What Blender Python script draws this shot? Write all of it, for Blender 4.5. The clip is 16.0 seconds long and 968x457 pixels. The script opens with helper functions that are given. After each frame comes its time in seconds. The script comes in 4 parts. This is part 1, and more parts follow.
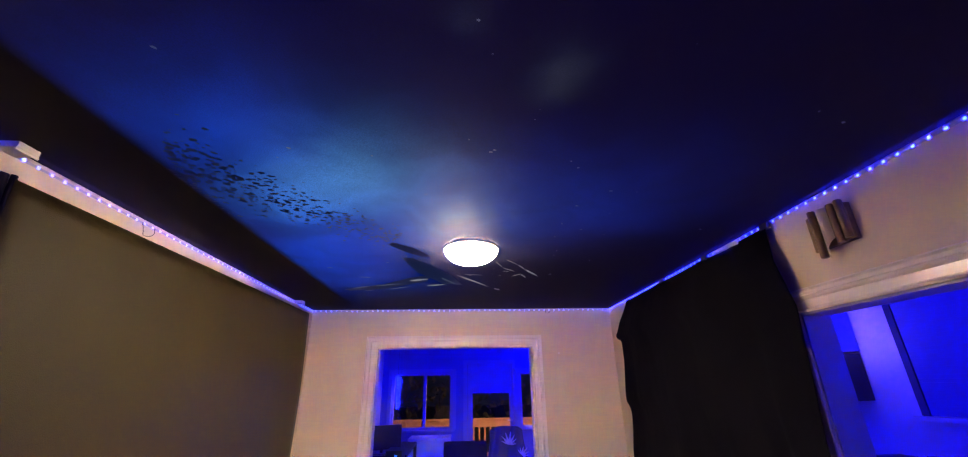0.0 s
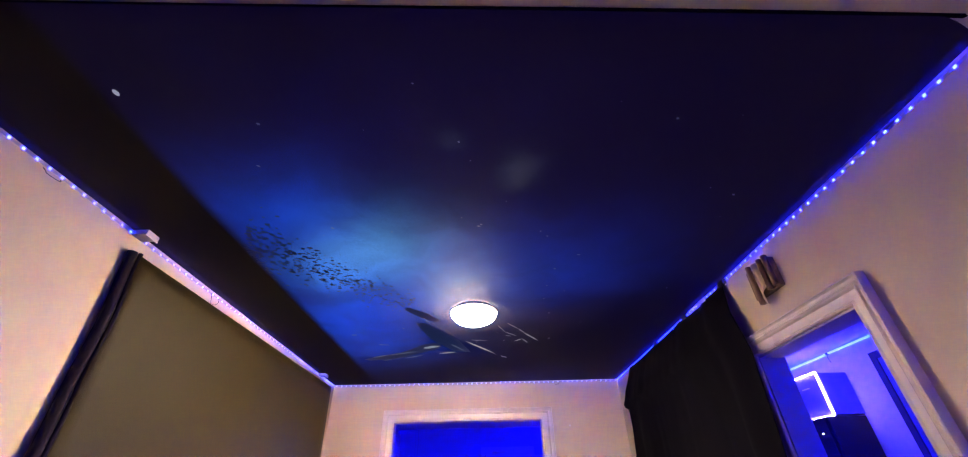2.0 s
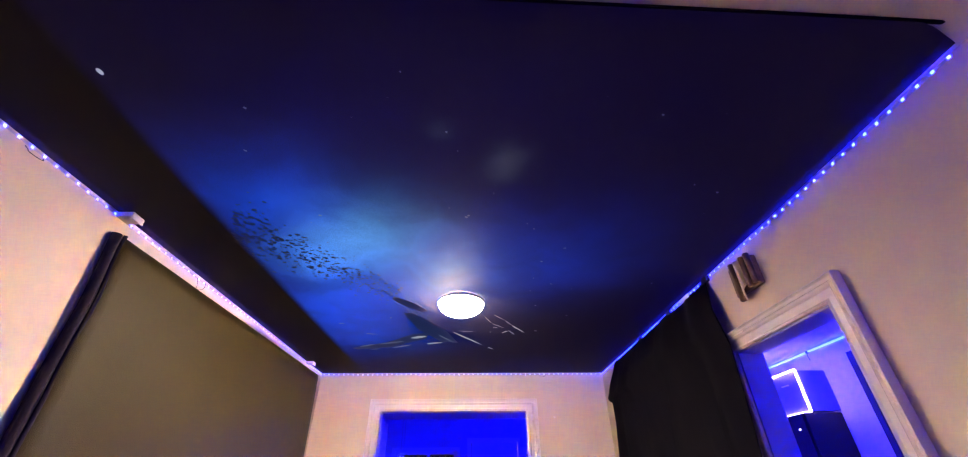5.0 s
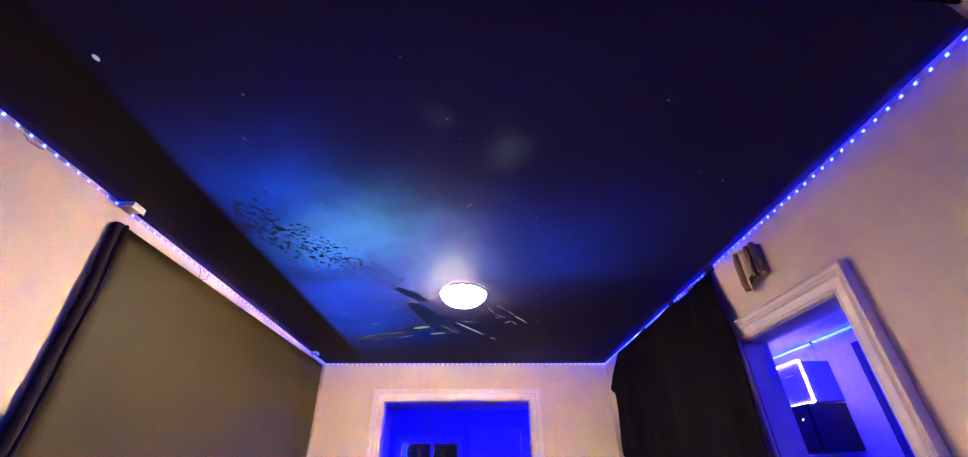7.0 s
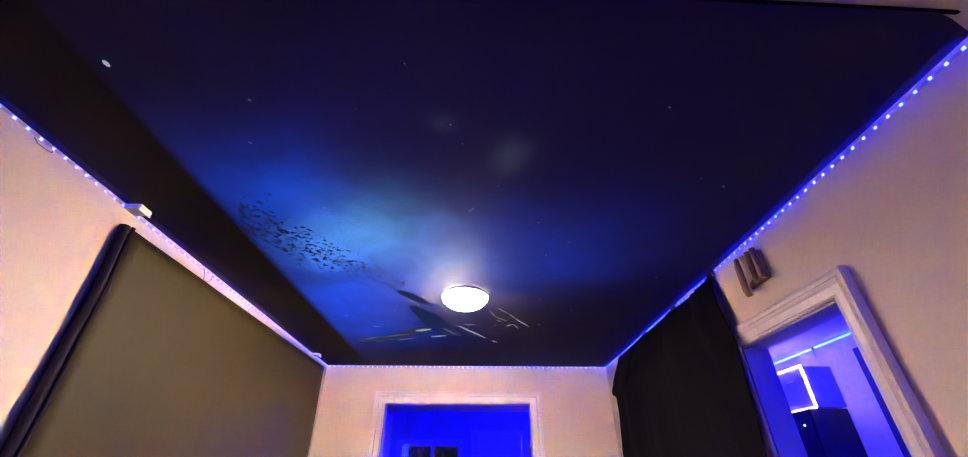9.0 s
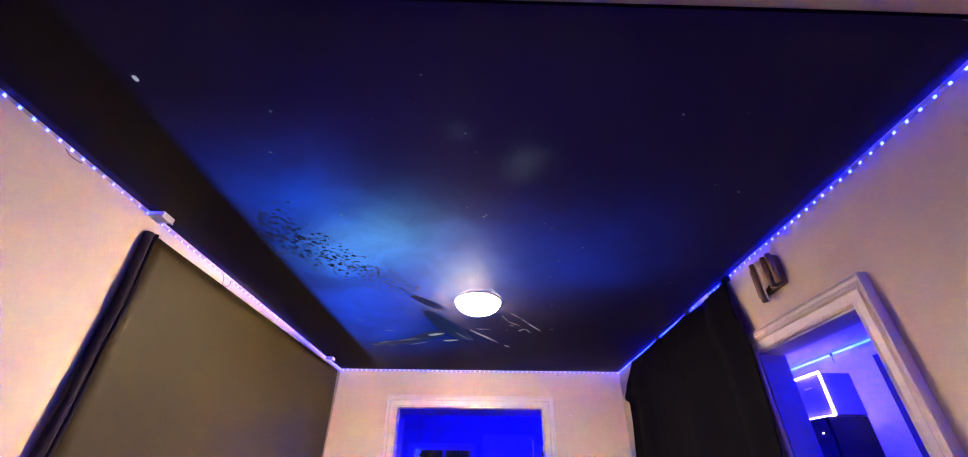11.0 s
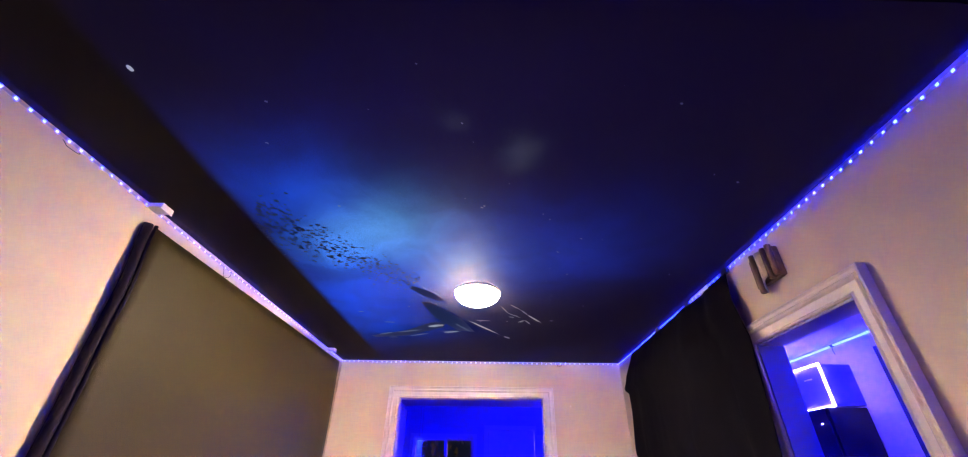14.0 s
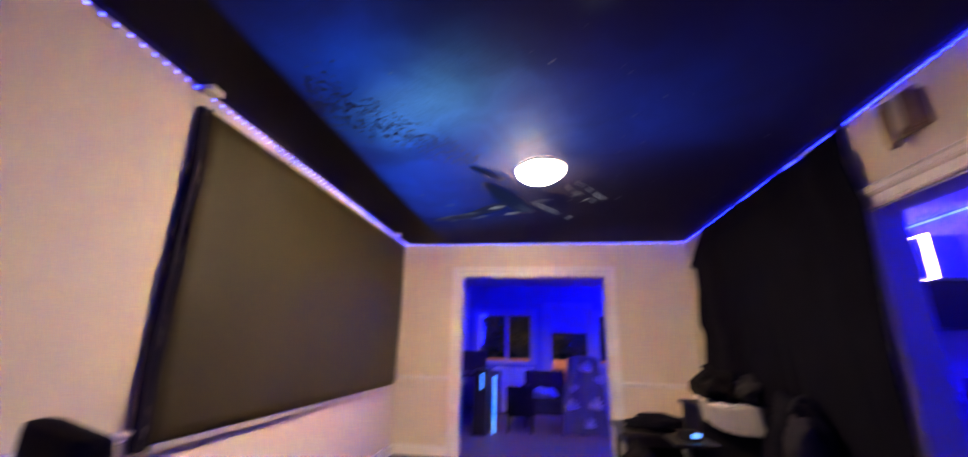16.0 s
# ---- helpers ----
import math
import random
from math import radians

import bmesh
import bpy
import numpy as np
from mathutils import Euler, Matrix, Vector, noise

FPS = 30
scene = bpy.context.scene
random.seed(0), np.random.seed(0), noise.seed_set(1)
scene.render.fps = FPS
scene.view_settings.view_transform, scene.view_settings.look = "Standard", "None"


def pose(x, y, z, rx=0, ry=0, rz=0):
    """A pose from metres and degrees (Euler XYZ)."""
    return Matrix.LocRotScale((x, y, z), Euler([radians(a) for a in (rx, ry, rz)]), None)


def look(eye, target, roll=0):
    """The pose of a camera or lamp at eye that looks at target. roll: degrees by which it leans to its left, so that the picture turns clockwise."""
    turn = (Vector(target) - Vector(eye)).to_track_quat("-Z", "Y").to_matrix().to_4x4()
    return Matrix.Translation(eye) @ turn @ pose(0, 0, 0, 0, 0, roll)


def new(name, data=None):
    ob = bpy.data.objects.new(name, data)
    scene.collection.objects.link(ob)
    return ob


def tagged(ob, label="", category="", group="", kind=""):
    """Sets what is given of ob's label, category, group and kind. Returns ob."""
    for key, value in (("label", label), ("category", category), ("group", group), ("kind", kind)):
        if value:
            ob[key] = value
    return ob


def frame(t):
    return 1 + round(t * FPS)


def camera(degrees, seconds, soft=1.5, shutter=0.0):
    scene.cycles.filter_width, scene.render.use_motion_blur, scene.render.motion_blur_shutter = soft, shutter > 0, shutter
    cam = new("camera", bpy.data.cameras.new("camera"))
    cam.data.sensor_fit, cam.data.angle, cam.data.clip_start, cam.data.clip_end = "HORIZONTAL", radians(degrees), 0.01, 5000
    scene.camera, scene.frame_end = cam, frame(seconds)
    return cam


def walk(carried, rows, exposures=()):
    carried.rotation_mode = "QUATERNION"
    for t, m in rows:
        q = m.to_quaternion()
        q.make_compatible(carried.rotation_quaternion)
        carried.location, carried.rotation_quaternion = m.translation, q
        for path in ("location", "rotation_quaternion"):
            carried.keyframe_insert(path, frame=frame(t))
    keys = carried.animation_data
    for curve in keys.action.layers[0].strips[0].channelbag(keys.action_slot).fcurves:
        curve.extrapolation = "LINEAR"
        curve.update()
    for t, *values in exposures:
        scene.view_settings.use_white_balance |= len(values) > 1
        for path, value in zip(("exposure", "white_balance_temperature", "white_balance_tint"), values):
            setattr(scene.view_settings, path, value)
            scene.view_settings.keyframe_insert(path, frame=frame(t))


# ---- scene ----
cam = camera(100.2, 16.0, soft=1.1, shutter=0.5)
PATH = [
    (0, (-0.074, -0.022, 1.581), (0.042, 1.835, 2.314), -1.0),
    (0.5, (-0.003, -0.097, 1.423), (0.07, 1.714, 2.268), -0.4),
    (1, (-0.014, -0.274, 1.241), (0.107, 1.46, 2.229), -1.4),
    (1.5, (0.029, -0.372, 1.235), (0.064, 1.301, 2.329), 0.1),
    (2, (0.041, -0.422, 1.244), (0.065, 1.238, 2.359), -1.5),
    (2.5, (0.044, -0.434, 1.228), (0.111, 1.234, 2.329), -1.2),
    (3, (0.065, -0.441, 1.231), (0.13, 1.223, 2.339), -0.8),
    (3.5, (0.078, -0.437, 1.225), (0.152, 1.226, 2.333), -1.4),
    (4, (0.069, -0.435, 1.227), (0.136, 1.232, 2.33), -1.0),
    (6.5, (0.082, -0.411, 1.221), (0.128, 1.283, 2.283), -0.5),
    (7, (0.08, -0.407, 1.223), (0.12, 1.292, 2.277), -0.4),
    (7.5, (0.079, -0.408, 1.225), (0.121, 1.292, 2.279), -0.4),
    (8, (0.074, -0.413, 1.223), (0.12, 1.285, 2.279), -0.3),
    (8.5, (0.075, -0.42, 1.224), (0.119, 1.278, 2.28), -0.2),
    (9, (0.078, -0.425, 1.222), (0.109, 1.268, 2.286), 0.1),
    (11.5, (0.058, -0.451, 1.225), (0.036, 1.234, 2.302), 0.9),
    (12, (0.062, -0.442, 1.223), (0.043, 1.247, 2.296), 1.0),
    (12.5, (0.071, -0.436, 1.222), (0.056, 1.257, 2.287), 0.8),
    (13, (0.07, -0.442, 1.226), (0.037, 1.251, 2.291), 1.0),
    (13.5, (0.082, -0.445, 1.224), (0.052, 1.249, 2.288), 0.9),
    (14, (0.082, -0.442, 1.218), (0.052, 1.262, 2.265), 1.0),
    (14.5, (0.076, -0.434, 1.218), (0.056, 1.271, 2.263), 0.9),
    (15, (0.086, -0.415, 1.221), (0.081, 1.3, 2.251), 0.2),
    (15.5, (0.053, -0.359, 1.201), (0.012, 1.461, 2.029), 0.1),
    (15.7, (0.015, -0.31, 1.181), (-0.046, 1.551, 1.911), 0.2),
    (15.8, (-0.02, -0.294, 1.17), (-0.079, 1.578, 1.873), 0.4),
    (16, (-0.019, -0.257, 1.192), (-0.294, 1.644, 1.748), 1.4),
]
walk(cam, [(t, look(eye, target, roll)) for t, eye, target, roll in PATH],
     exposures=[(0, -0.55), (0.6, -0.55), (1.5, -0.42), (2.3, 0.05), (3, 0.17), (15.1, 0.17), (15.6, -0.1), (16, -0.45)])

# ---- world and light ----
world = bpy.data.worlds.new("night")
scene.world = world
world.use_nodes = True
world.node_tree.nodes["Background"].inputs[0].default_value = (0.010, 0.013, 0.030, 1)
world.node_tree.nodes["Background"].inputs[1].default_value = 0.3

LAMP_GLOW = 450.0        # the ceiling lamp's opal glass
LED_GLOW = 200.0        # each diode of the strip round the room
STRIP_GLOW = 240.0       # the strips in the two rooms beyond and the unseen south wall one
PICTURE = 1.0           # the projector's picture on the ceiling cloth

porch = bpy.data.lights.new("porch_light", "POINT")
porch.energy, porch.color, porch.shadow_soft_size = 430.0, (1.0, 0.50, 0.16), 0.08
porch_ob = new("porch_light", porch)
porch_ob.location = (0.9, 8.95, 2.35)

# plan: metres
XW, XE, YN, YS, ZC = -1.72, 1.665, 4.64, -2.1, 2.438
T = 0.14
KY, KX0, KX1 = 8.5, -1.62, 1.70          # room to the north
EX, EY0, EY1 = 3.59, 0.2, 5.2            # room to the east


# ---- materials ----
def mat(name, base, rough=0.6, metal=0.0, vary=0.08, scale=9.0, fine=160.0, bump=0.15, depth=0.002, stain=0.0, spec=0.5, sheen=0.0):
    """A surface with broad and fine variation and a fine relief."""
    m = bpy.data.materials.new(name)
    m.use_nodes = True
    nt = m.node_tree
    n, l = nt.nodes, nt.links
    b = n["Principled BSDF"]
    co = n.new("ShaderNodeTexCoord")
    a = n.new("ShaderNodeTexNoise")
    a.inputs["Scale"].default_value, a.inputs["Detail"].default_value = scale * 0.25, 6
    f = n.new("ShaderNodeTexNoise")
    f.inputs["Scale"].default_value, f.inputs["Detail"].default_value = fine, 3
    for t in (a, f):
        l.new(co.outputs["Object"], t.inputs["Vector"])
    mix = n.new("ShaderNodeMath")
    mix.operation = "MULTIPLY_ADD"
    l.new(f.outputs[0], mix.inputs[0])
    mix.inputs[1].default_value = 0.4
    l.new(a.outputs[0], mix.inputs[2])
    ramp = n.new("ShaderNodeMapRange")
    ramp.inputs[1].default_value, ramp.inputs[2].default_value = 0.4, 1.0
    ramp.inputs[3].default_value, ramp.inputs[4].default_value = 1 - vary, 1 + vary
    l.new(mix.outputs[0], ramp.inputs[0])
    mul = n.new("ShaderNodeVectorMath")
    mul.operation = "SCALE"
    mul.inputs[0].default_value = base
    l.new(ramp.outputs[0], mul.inputs["Scale"])
    l.new(mul.outputs[0], b.inputs["Base Color"])
    rr = n.new("ShaderNodeMapRange")
    rr.inputs[3].default_value, rr.inputs[4].default_value = max(0.02, rough - 0.08), min(1, rough + 0.08)
    l.new(a.outputs[0], rr.inputs[0])
    l.new(rr.outputs[0], b.inputs["Roughness"])
    b.inputs["Metallic"].default_value = metal
    b.inputs["Specular IOR Level"].default_value = spec
    b.inputs["Sheen Weight"].default_value = sheen
    bp = n.new("ShaderNodeBump")
    bp.inputs["Strength"].default_value, bp.inputs["Distance"].default_value = bump, depth
    l.new(f.outputs[0], bp.inputs["Height"])
    l.new(bp.outputs[0], b.inputs["Normal"])
    return m


def glow(name, colour, strength, base=(0.8, 0.8, 0.8)):
    m = bpy.data.materials.new(name)
    m.use_nodes = True
    b = m.node_tree.nodes["Principled BSDF"]
    b.inputs["Base Color"].default_value = (*base, 1)
    b.inputs["Emission Color"].default_value = (*colour, 1)
    b.inputs["Emission Strength"].default_value = strength
    return m


def glass_mat(name):
    m = bpy.data.materials.new(name)
    m.use_nodes = True
    n, l = m.node_tree.nodes, m.node_tree.links
    out = n["Material Output"]
    tr, gl, fr, mx = (n.new("ShaderNodeBsdfTransparent"), n.new("ShaderNodeBsdfGlossy"), n.new("ShaderNodeFresnel"), n.new("ShaderNodeMixShader"))
    gl.inputs["Roughness"].default_value = 0.02
    l.new(fr.outputs[0], mx.inputs[0])
    l.new(tr.outputs[0], mx.inputs[1])
    l.new(gl.outputs[0], mx.inputs[2])
    l.new(mx.outputs[0], out.inputs[0])
    return m


M_WALL = mat("wall_paint", (0.68, 0.60, 0.45), 0.62, vary=0.05, scale=5, fine=60, bump=0.10, depth=0.002)
M_TRIM = mat("trim_paint", (0.82, 0.78, 0.73), 0.26, vary=0.04, scale=6, fine=60, bump=0.08)
M_CEIL = mat("ceiling_paint", (0.78, 0.75, 0.72), 0.8, vary=0.05, scale=6, fine=120, bump=0.5, depth=0.004)
M_FLOOR = mat("floor_board", (0.17, 0.12, 0.085), 0.42, vary=0.25, scale=12, fine=90, bump=0.2)
# blue light of the rooms beyond is put into these three paint colours
M_BLUETINT = mat("blue_tinted_wall", (0.14, 0.15, 0.46), 0.6, vary=0.05, scale=5, fine=80, bump=0.25)
M_WHITETINT = mat("tinted_white_wall", (0.46, 0.45, 0.58), 0.6, vary=0.05, scale=5, fine=80, bump=0.25)
M_SASHTINT = mat("blue_tinted_sash_paint", (0.26, 0.27, 0.50), 0.4, vary=0.05, fine=80, bump=0.1)
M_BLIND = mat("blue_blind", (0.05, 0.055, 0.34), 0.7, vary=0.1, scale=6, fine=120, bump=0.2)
M_NAVY = mat("navy_drape", (0.02, 0.022, 0.09), 0.9, vary=0.15, scale=14, fine=400, bump=0.4)
M_PANEL = mat("black_screen_cloth", (0.0330, 0.0265, 0.0090), 0.45, vary=0.40, scale=7, fine=260, bump=0.8, depth=0.003, spec=0.24)
M_EDGE = mat("navy_cloth", (0.011, 0.009, 0.028), 0.85, vary=0.2, scale=20, fine=500, bump=0.5, sheen=0.05, spec=0.15)
M_BLACK = mat("black_curtain_cloth", (0.0052, 0.0053, 0.0105), 0.85, vary=0.3, scale=14, fine=300, bump=0.6, spec=0.02)
M_PLASTIC = mat("white_plastic", (0.78, 0.78, 0.76), 0.35, vary=0.03, fine=200, bump=0.05)
M_DARKP = mat("black_plastic", (0.008, 0.008, 0.009), 0.4, vary=0.1, fine=300, bump=0.15)
M_BRONZE = mat("aged_bronze", (0.20, 0.135, 0.085), 0.40, metal=0.45, vary=0.3, scale=60, fine=300, bump=0.15)
M_CREAM = mat("cream_enamel", (0.62, 0.55, 0.40), 0.3, vary=0.06, fine=100, bump=0.05)
M_CHROME = mat("brushed_nickel", (0.66, 0.65, 0.64), 0.38, metal=0.6, vary=0.05, fine=300, bump=0.05)
M_CABLE = mat("grey_cable", (0.06, 0.055, 0.05), 0.4, vary=0.05)
M_TAPE = mat("strip_tape", (0.42, 0.42, 0.44), 0.4, vary=0.03)
M_WOOD = mat("deck_timber", (0.42, 0.24, 0.11), 0.7, vary=0.25, scale=16, fine=140, bump=0.4)
M_BARK = mat("night_foliage", (0.024, 0.030, 0.018), 0.9, vary=0.5, scale=9, fine=40, bump=0.6)
M_GREY = mat("grey_upholstery", (0.020, 0.019, 0.026), 0.9, vary=0.25, scale=20, fine=300, bump=0.5, spec=0.08)
M_LILAC = mat("printed_blanket", (0.055, 0.05, 0.08), 0.9, vary=0.12, scale=14, fine=400, bump=0.5, sheen=0.2)
M_PRINT = mat("pale_leaf_print", (0.75, 0.74, 0.80), 0.9, vary=0.12, scale=30, fine=400, bump=0.4)
M_DARKCLOTH = mat("dark_clothing", (0.0065, 0.0058, 0.0085), 0.9, vary=0.3, scale=30, fine=300, bump=0.5, spec=0.04)
M_GLASS = glass_mat("window_glass")
M_OPAL = glow("opal_glass", (1.0, 0.71, 0.39), LAMP_GLOW, (0.9, 0.88, 0.84))

# the bulb sits west of the middle; northward skew added to lift the north wall
nt = M_OPAL.node_tree
co = nt.nodes.new("ShaderNodeTexCoord")
dt = nt.nodes.new("ShaderNodeVectorMath")
dt.operation = "DOT_PRODUCT"
dt.inputs[1].default_value = (-0.85, 0.53, 0)
mr = nt.nodes.new("ShaderNodeMapRange")
for i, v in enumerate((-0.16, 0.16, 0.05 * LAMP_GLOW, 1.95 * LAMP_GLOW)):
    mr.inputs[i + 1].default_value = v
nt.links.new(co.outputs["Object"], dt.inputs[0])
nt.links.new(dt.outputs["Value"], mr.inputs[0])
nt.links.new(mr.outputs[0], nt.nodes["Principled BSDF"].inputs["Emission Strength"])
M_LED = glow("blue_diode", (0.0028, 0.0065, 1.0), LED_GLOW)
M_LEDW = glow("pale_blue_diode", (0.010, 0.022, 1.0), LED_GLOW * 0.28)
M_LEDN = glow("lilac_blue_diode", (0.030, 0.050, 1.0), LED_GLOW * 0.16)
M_STRIP = glow("added_blue_strip", (0.0003, 0.0015, 1.0), STRIP_GLOW)
M_STRIPE = glow("east_light_strip", (0.0003, 0.0015, 1.0), STRIP_GLOW * 1.6)
M_STRIPN = glow("north_light_strip", (0.0002, 0.0010, 1.0), STRIP_GLOW * 2.4)
M_CYAN = glow("cyan_light", (0.01, 0.28, 1.0), 3.0)
M_PINK = glow("violet_white_strip", (0.42, 0.26, 1.0), 85.0)
M_DOT = glow("indicator_light", (0.8, 0.8, 1.0), 6.0)


def picture_mat():
    """Dark cloth; the projector's picture of a blue nebula is put in as its own glow."""
    m = bpy.data.materials.new("projection_cloth")
    m.use_nodes = True
    n, l = m.node_tree.nodes, m.node_tree.links
    b = n["Principled BSDF"]
    b.inputs["Base Color"].default_value = (0.0145, 0.0136, 0.0190, 1)
    b.inputs["Roughness"].default_value = 0.75
    b.inputs["Specular IOR Level"].default_value = 0.06
    co = n.new("ShaderNodeTexCoord")
    warp = n.new("ShaderNodeTexNoise")
    warp.inputs["Scale"].default_value, warp.inputs["Detail"].default_value = 1.6, 7
    l.new(co.outputs["Object"], warp.inputs["Vector"])
    off = n.new("ShaderNodeVectorMath")
    off.operation = "MULTIPLY_ADD"
    off.inputs[1].default_value, off.inputs[2].default_value = (0.34, 0.46, 0), (-0.17, -0.23, 0)
    l.new(warp.outputs["Color"], off.inputs[0])
    pos = n.new("ShaderNodeVectorMath")
    l.new(co.outputs["Object"], pos.inputs[0])
    l.new(off.outputs[0], pos.inputs[1])

    def math(op, a, c=None, clamp=False):
        k = n.new("ShaderNodeMath")
        k.operation, k.use_clamp = op, clamp
        for i, v in enumerate((a, c)):
            if v is None:
                continue
            if isinstance(v, (int, float)):
                k.inputs[i].default_value = v
            else:
                l.new(v, k.inputs[i])
        return k.outputs[0]

    def blob(x, y, rx, ry, turn):
        mp = n.new("ShaderNodeMapping")
        mp.vector_type = "TEXTURE"
        mp.inputs["Location"].default_value = (x, y, 0)
        mp.inputs["Rotation"].default_value = (0, 0, radians(turn))
        mp.inputs["Scale"].default_value = (rx, ry, 1)
        l.new(pos.outputs[0], mp.inputs["Vector"])
        flat = n.new("ShaderNodeVectorMath")
        flat.operation = "MULTIPLY"
        flat.inputs[1].default_value = (1, 1, 0)
        l.new(mp.outputs[0], flat.inputs[0])
        d = n.new("ShaderNodeVectorMath")
        d.operation = "DOT_PRODUCT"
        l.new(flat.outputs[0], d.inputs[0])
        l.new(flat.outputs[0], d.inputs[1])
        return math("EXPONENT", math("MULTIPLY", d.outputs["Value"], -1.0))

    wisps = n.new("ShaderNodeTexNoise")
    wisps.inputs["Scale"].default_value, wisps.inputs["Detail"].default_value, wisps.inputs["Distortion"].default_value = 3.2, 9, 0.6
    l.new(pos.outputs[0], wisps.inputs["Vector"])
    w = n.new("ShaderNodeMapRange")
    w.inputs[1].default_value, w.inputs[2].default_value, w.inputs[3].default_value, w.inputs[4].default_value = 0.3, 0.7, 0.72, 1.25
    l.new(wisps.outputs[0], w.inputs[0])

    grain = n.new("ShaderNodeTexNoise")
    grain.inputs["Scale"].default_value = 260
    l.new(co.outputs["Object"], grain.inputs["Vector"])
    gr = n.new("ShaderNodeMapRange")
    gr.inputs[1].default_value, gr.inputs[2].default_value, gr.inputs[3].default_value, gr.inputs[4].default_value = 0.3, 0.7, 0.72, 1.28
    l.new(grain.outputs[0], gr.inputs[0])
    weight = math("MULTIPLY", w.outputs[0], gr.outputs[0])

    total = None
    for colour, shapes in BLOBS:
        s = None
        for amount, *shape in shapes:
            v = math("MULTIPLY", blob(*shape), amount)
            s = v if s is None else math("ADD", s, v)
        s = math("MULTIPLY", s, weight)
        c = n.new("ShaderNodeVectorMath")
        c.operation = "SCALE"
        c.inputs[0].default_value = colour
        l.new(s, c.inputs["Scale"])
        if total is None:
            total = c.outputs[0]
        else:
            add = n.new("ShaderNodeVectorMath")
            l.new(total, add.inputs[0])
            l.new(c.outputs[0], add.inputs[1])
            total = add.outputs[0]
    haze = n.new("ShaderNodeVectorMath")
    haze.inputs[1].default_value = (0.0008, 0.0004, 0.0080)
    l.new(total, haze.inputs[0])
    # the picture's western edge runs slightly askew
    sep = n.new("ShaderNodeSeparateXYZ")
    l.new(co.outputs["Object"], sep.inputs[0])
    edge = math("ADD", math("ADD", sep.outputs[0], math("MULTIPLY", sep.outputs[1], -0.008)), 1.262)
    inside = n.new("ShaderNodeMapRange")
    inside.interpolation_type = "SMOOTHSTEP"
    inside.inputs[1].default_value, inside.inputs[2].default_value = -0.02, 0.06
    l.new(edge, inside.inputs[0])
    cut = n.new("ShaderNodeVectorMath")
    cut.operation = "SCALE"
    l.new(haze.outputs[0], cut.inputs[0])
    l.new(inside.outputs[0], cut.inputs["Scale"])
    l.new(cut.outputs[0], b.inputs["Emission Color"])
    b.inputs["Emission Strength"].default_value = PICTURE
    weave = n.new("ShaderNodeTexNoise")
    weave.inputs["Scale"].default_value = 380
    l.new(co.outputs["Object"], weave.inputs["Vector"])
    bp = n.new("ShaderNodeBump")
    bp.inputs["Strength"].default_value, bp.inputs["Distance"].default_value = 0.3, 0.002
    l.new(weave.outputs[0], bp.inputs["Height"])
    l.new(bp.outputs[0], b.inputs["Normal"])
    return m


# nebula and, last, grey spots: colour and soft patches (amount, x, y, half width, half length, turn)
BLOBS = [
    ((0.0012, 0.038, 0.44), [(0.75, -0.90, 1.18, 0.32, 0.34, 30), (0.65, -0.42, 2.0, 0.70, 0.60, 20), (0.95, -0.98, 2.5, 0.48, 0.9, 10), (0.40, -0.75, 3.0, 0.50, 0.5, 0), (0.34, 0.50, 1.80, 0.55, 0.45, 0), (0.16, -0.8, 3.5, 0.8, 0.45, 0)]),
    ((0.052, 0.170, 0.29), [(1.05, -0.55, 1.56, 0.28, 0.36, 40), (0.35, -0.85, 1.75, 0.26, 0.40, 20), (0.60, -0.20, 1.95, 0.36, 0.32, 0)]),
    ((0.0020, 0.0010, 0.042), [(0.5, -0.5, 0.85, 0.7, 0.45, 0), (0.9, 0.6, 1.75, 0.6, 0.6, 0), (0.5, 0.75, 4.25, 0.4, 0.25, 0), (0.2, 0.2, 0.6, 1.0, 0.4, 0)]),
    # the larger grey spot is the lamp's lens ghost painted onto the cloth
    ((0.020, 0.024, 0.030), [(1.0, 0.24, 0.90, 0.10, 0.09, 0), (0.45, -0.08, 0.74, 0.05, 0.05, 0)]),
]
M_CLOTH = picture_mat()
M_PICDARK = glow("picture_rock_shape", (0.0004, 0.0032, 0.028), PICTURE, (0.0165, 0.0155, 0.0205))
M_HULL = glow("picture_hull_shape", (0.010, 0.016, 0.060), PICTURE, (0.0200, 0.0180, 0.0200))
M_PICLIGHT = glow("picture_light_shape", (0.24, 0.27, 0.33), PICTURE, (0.0165, 0.0155, 0.0205))
M_PICDIM = glow("picture_dim_shape", (0.10, 0.12, 0.18), PICTURE, (0.0165, 0.0155, 0.0205))
M_STAR = glow("picture_star", (0.30, 0.32, 0.42), PICTURE, (0.0165, 0.0155, 0.0205))


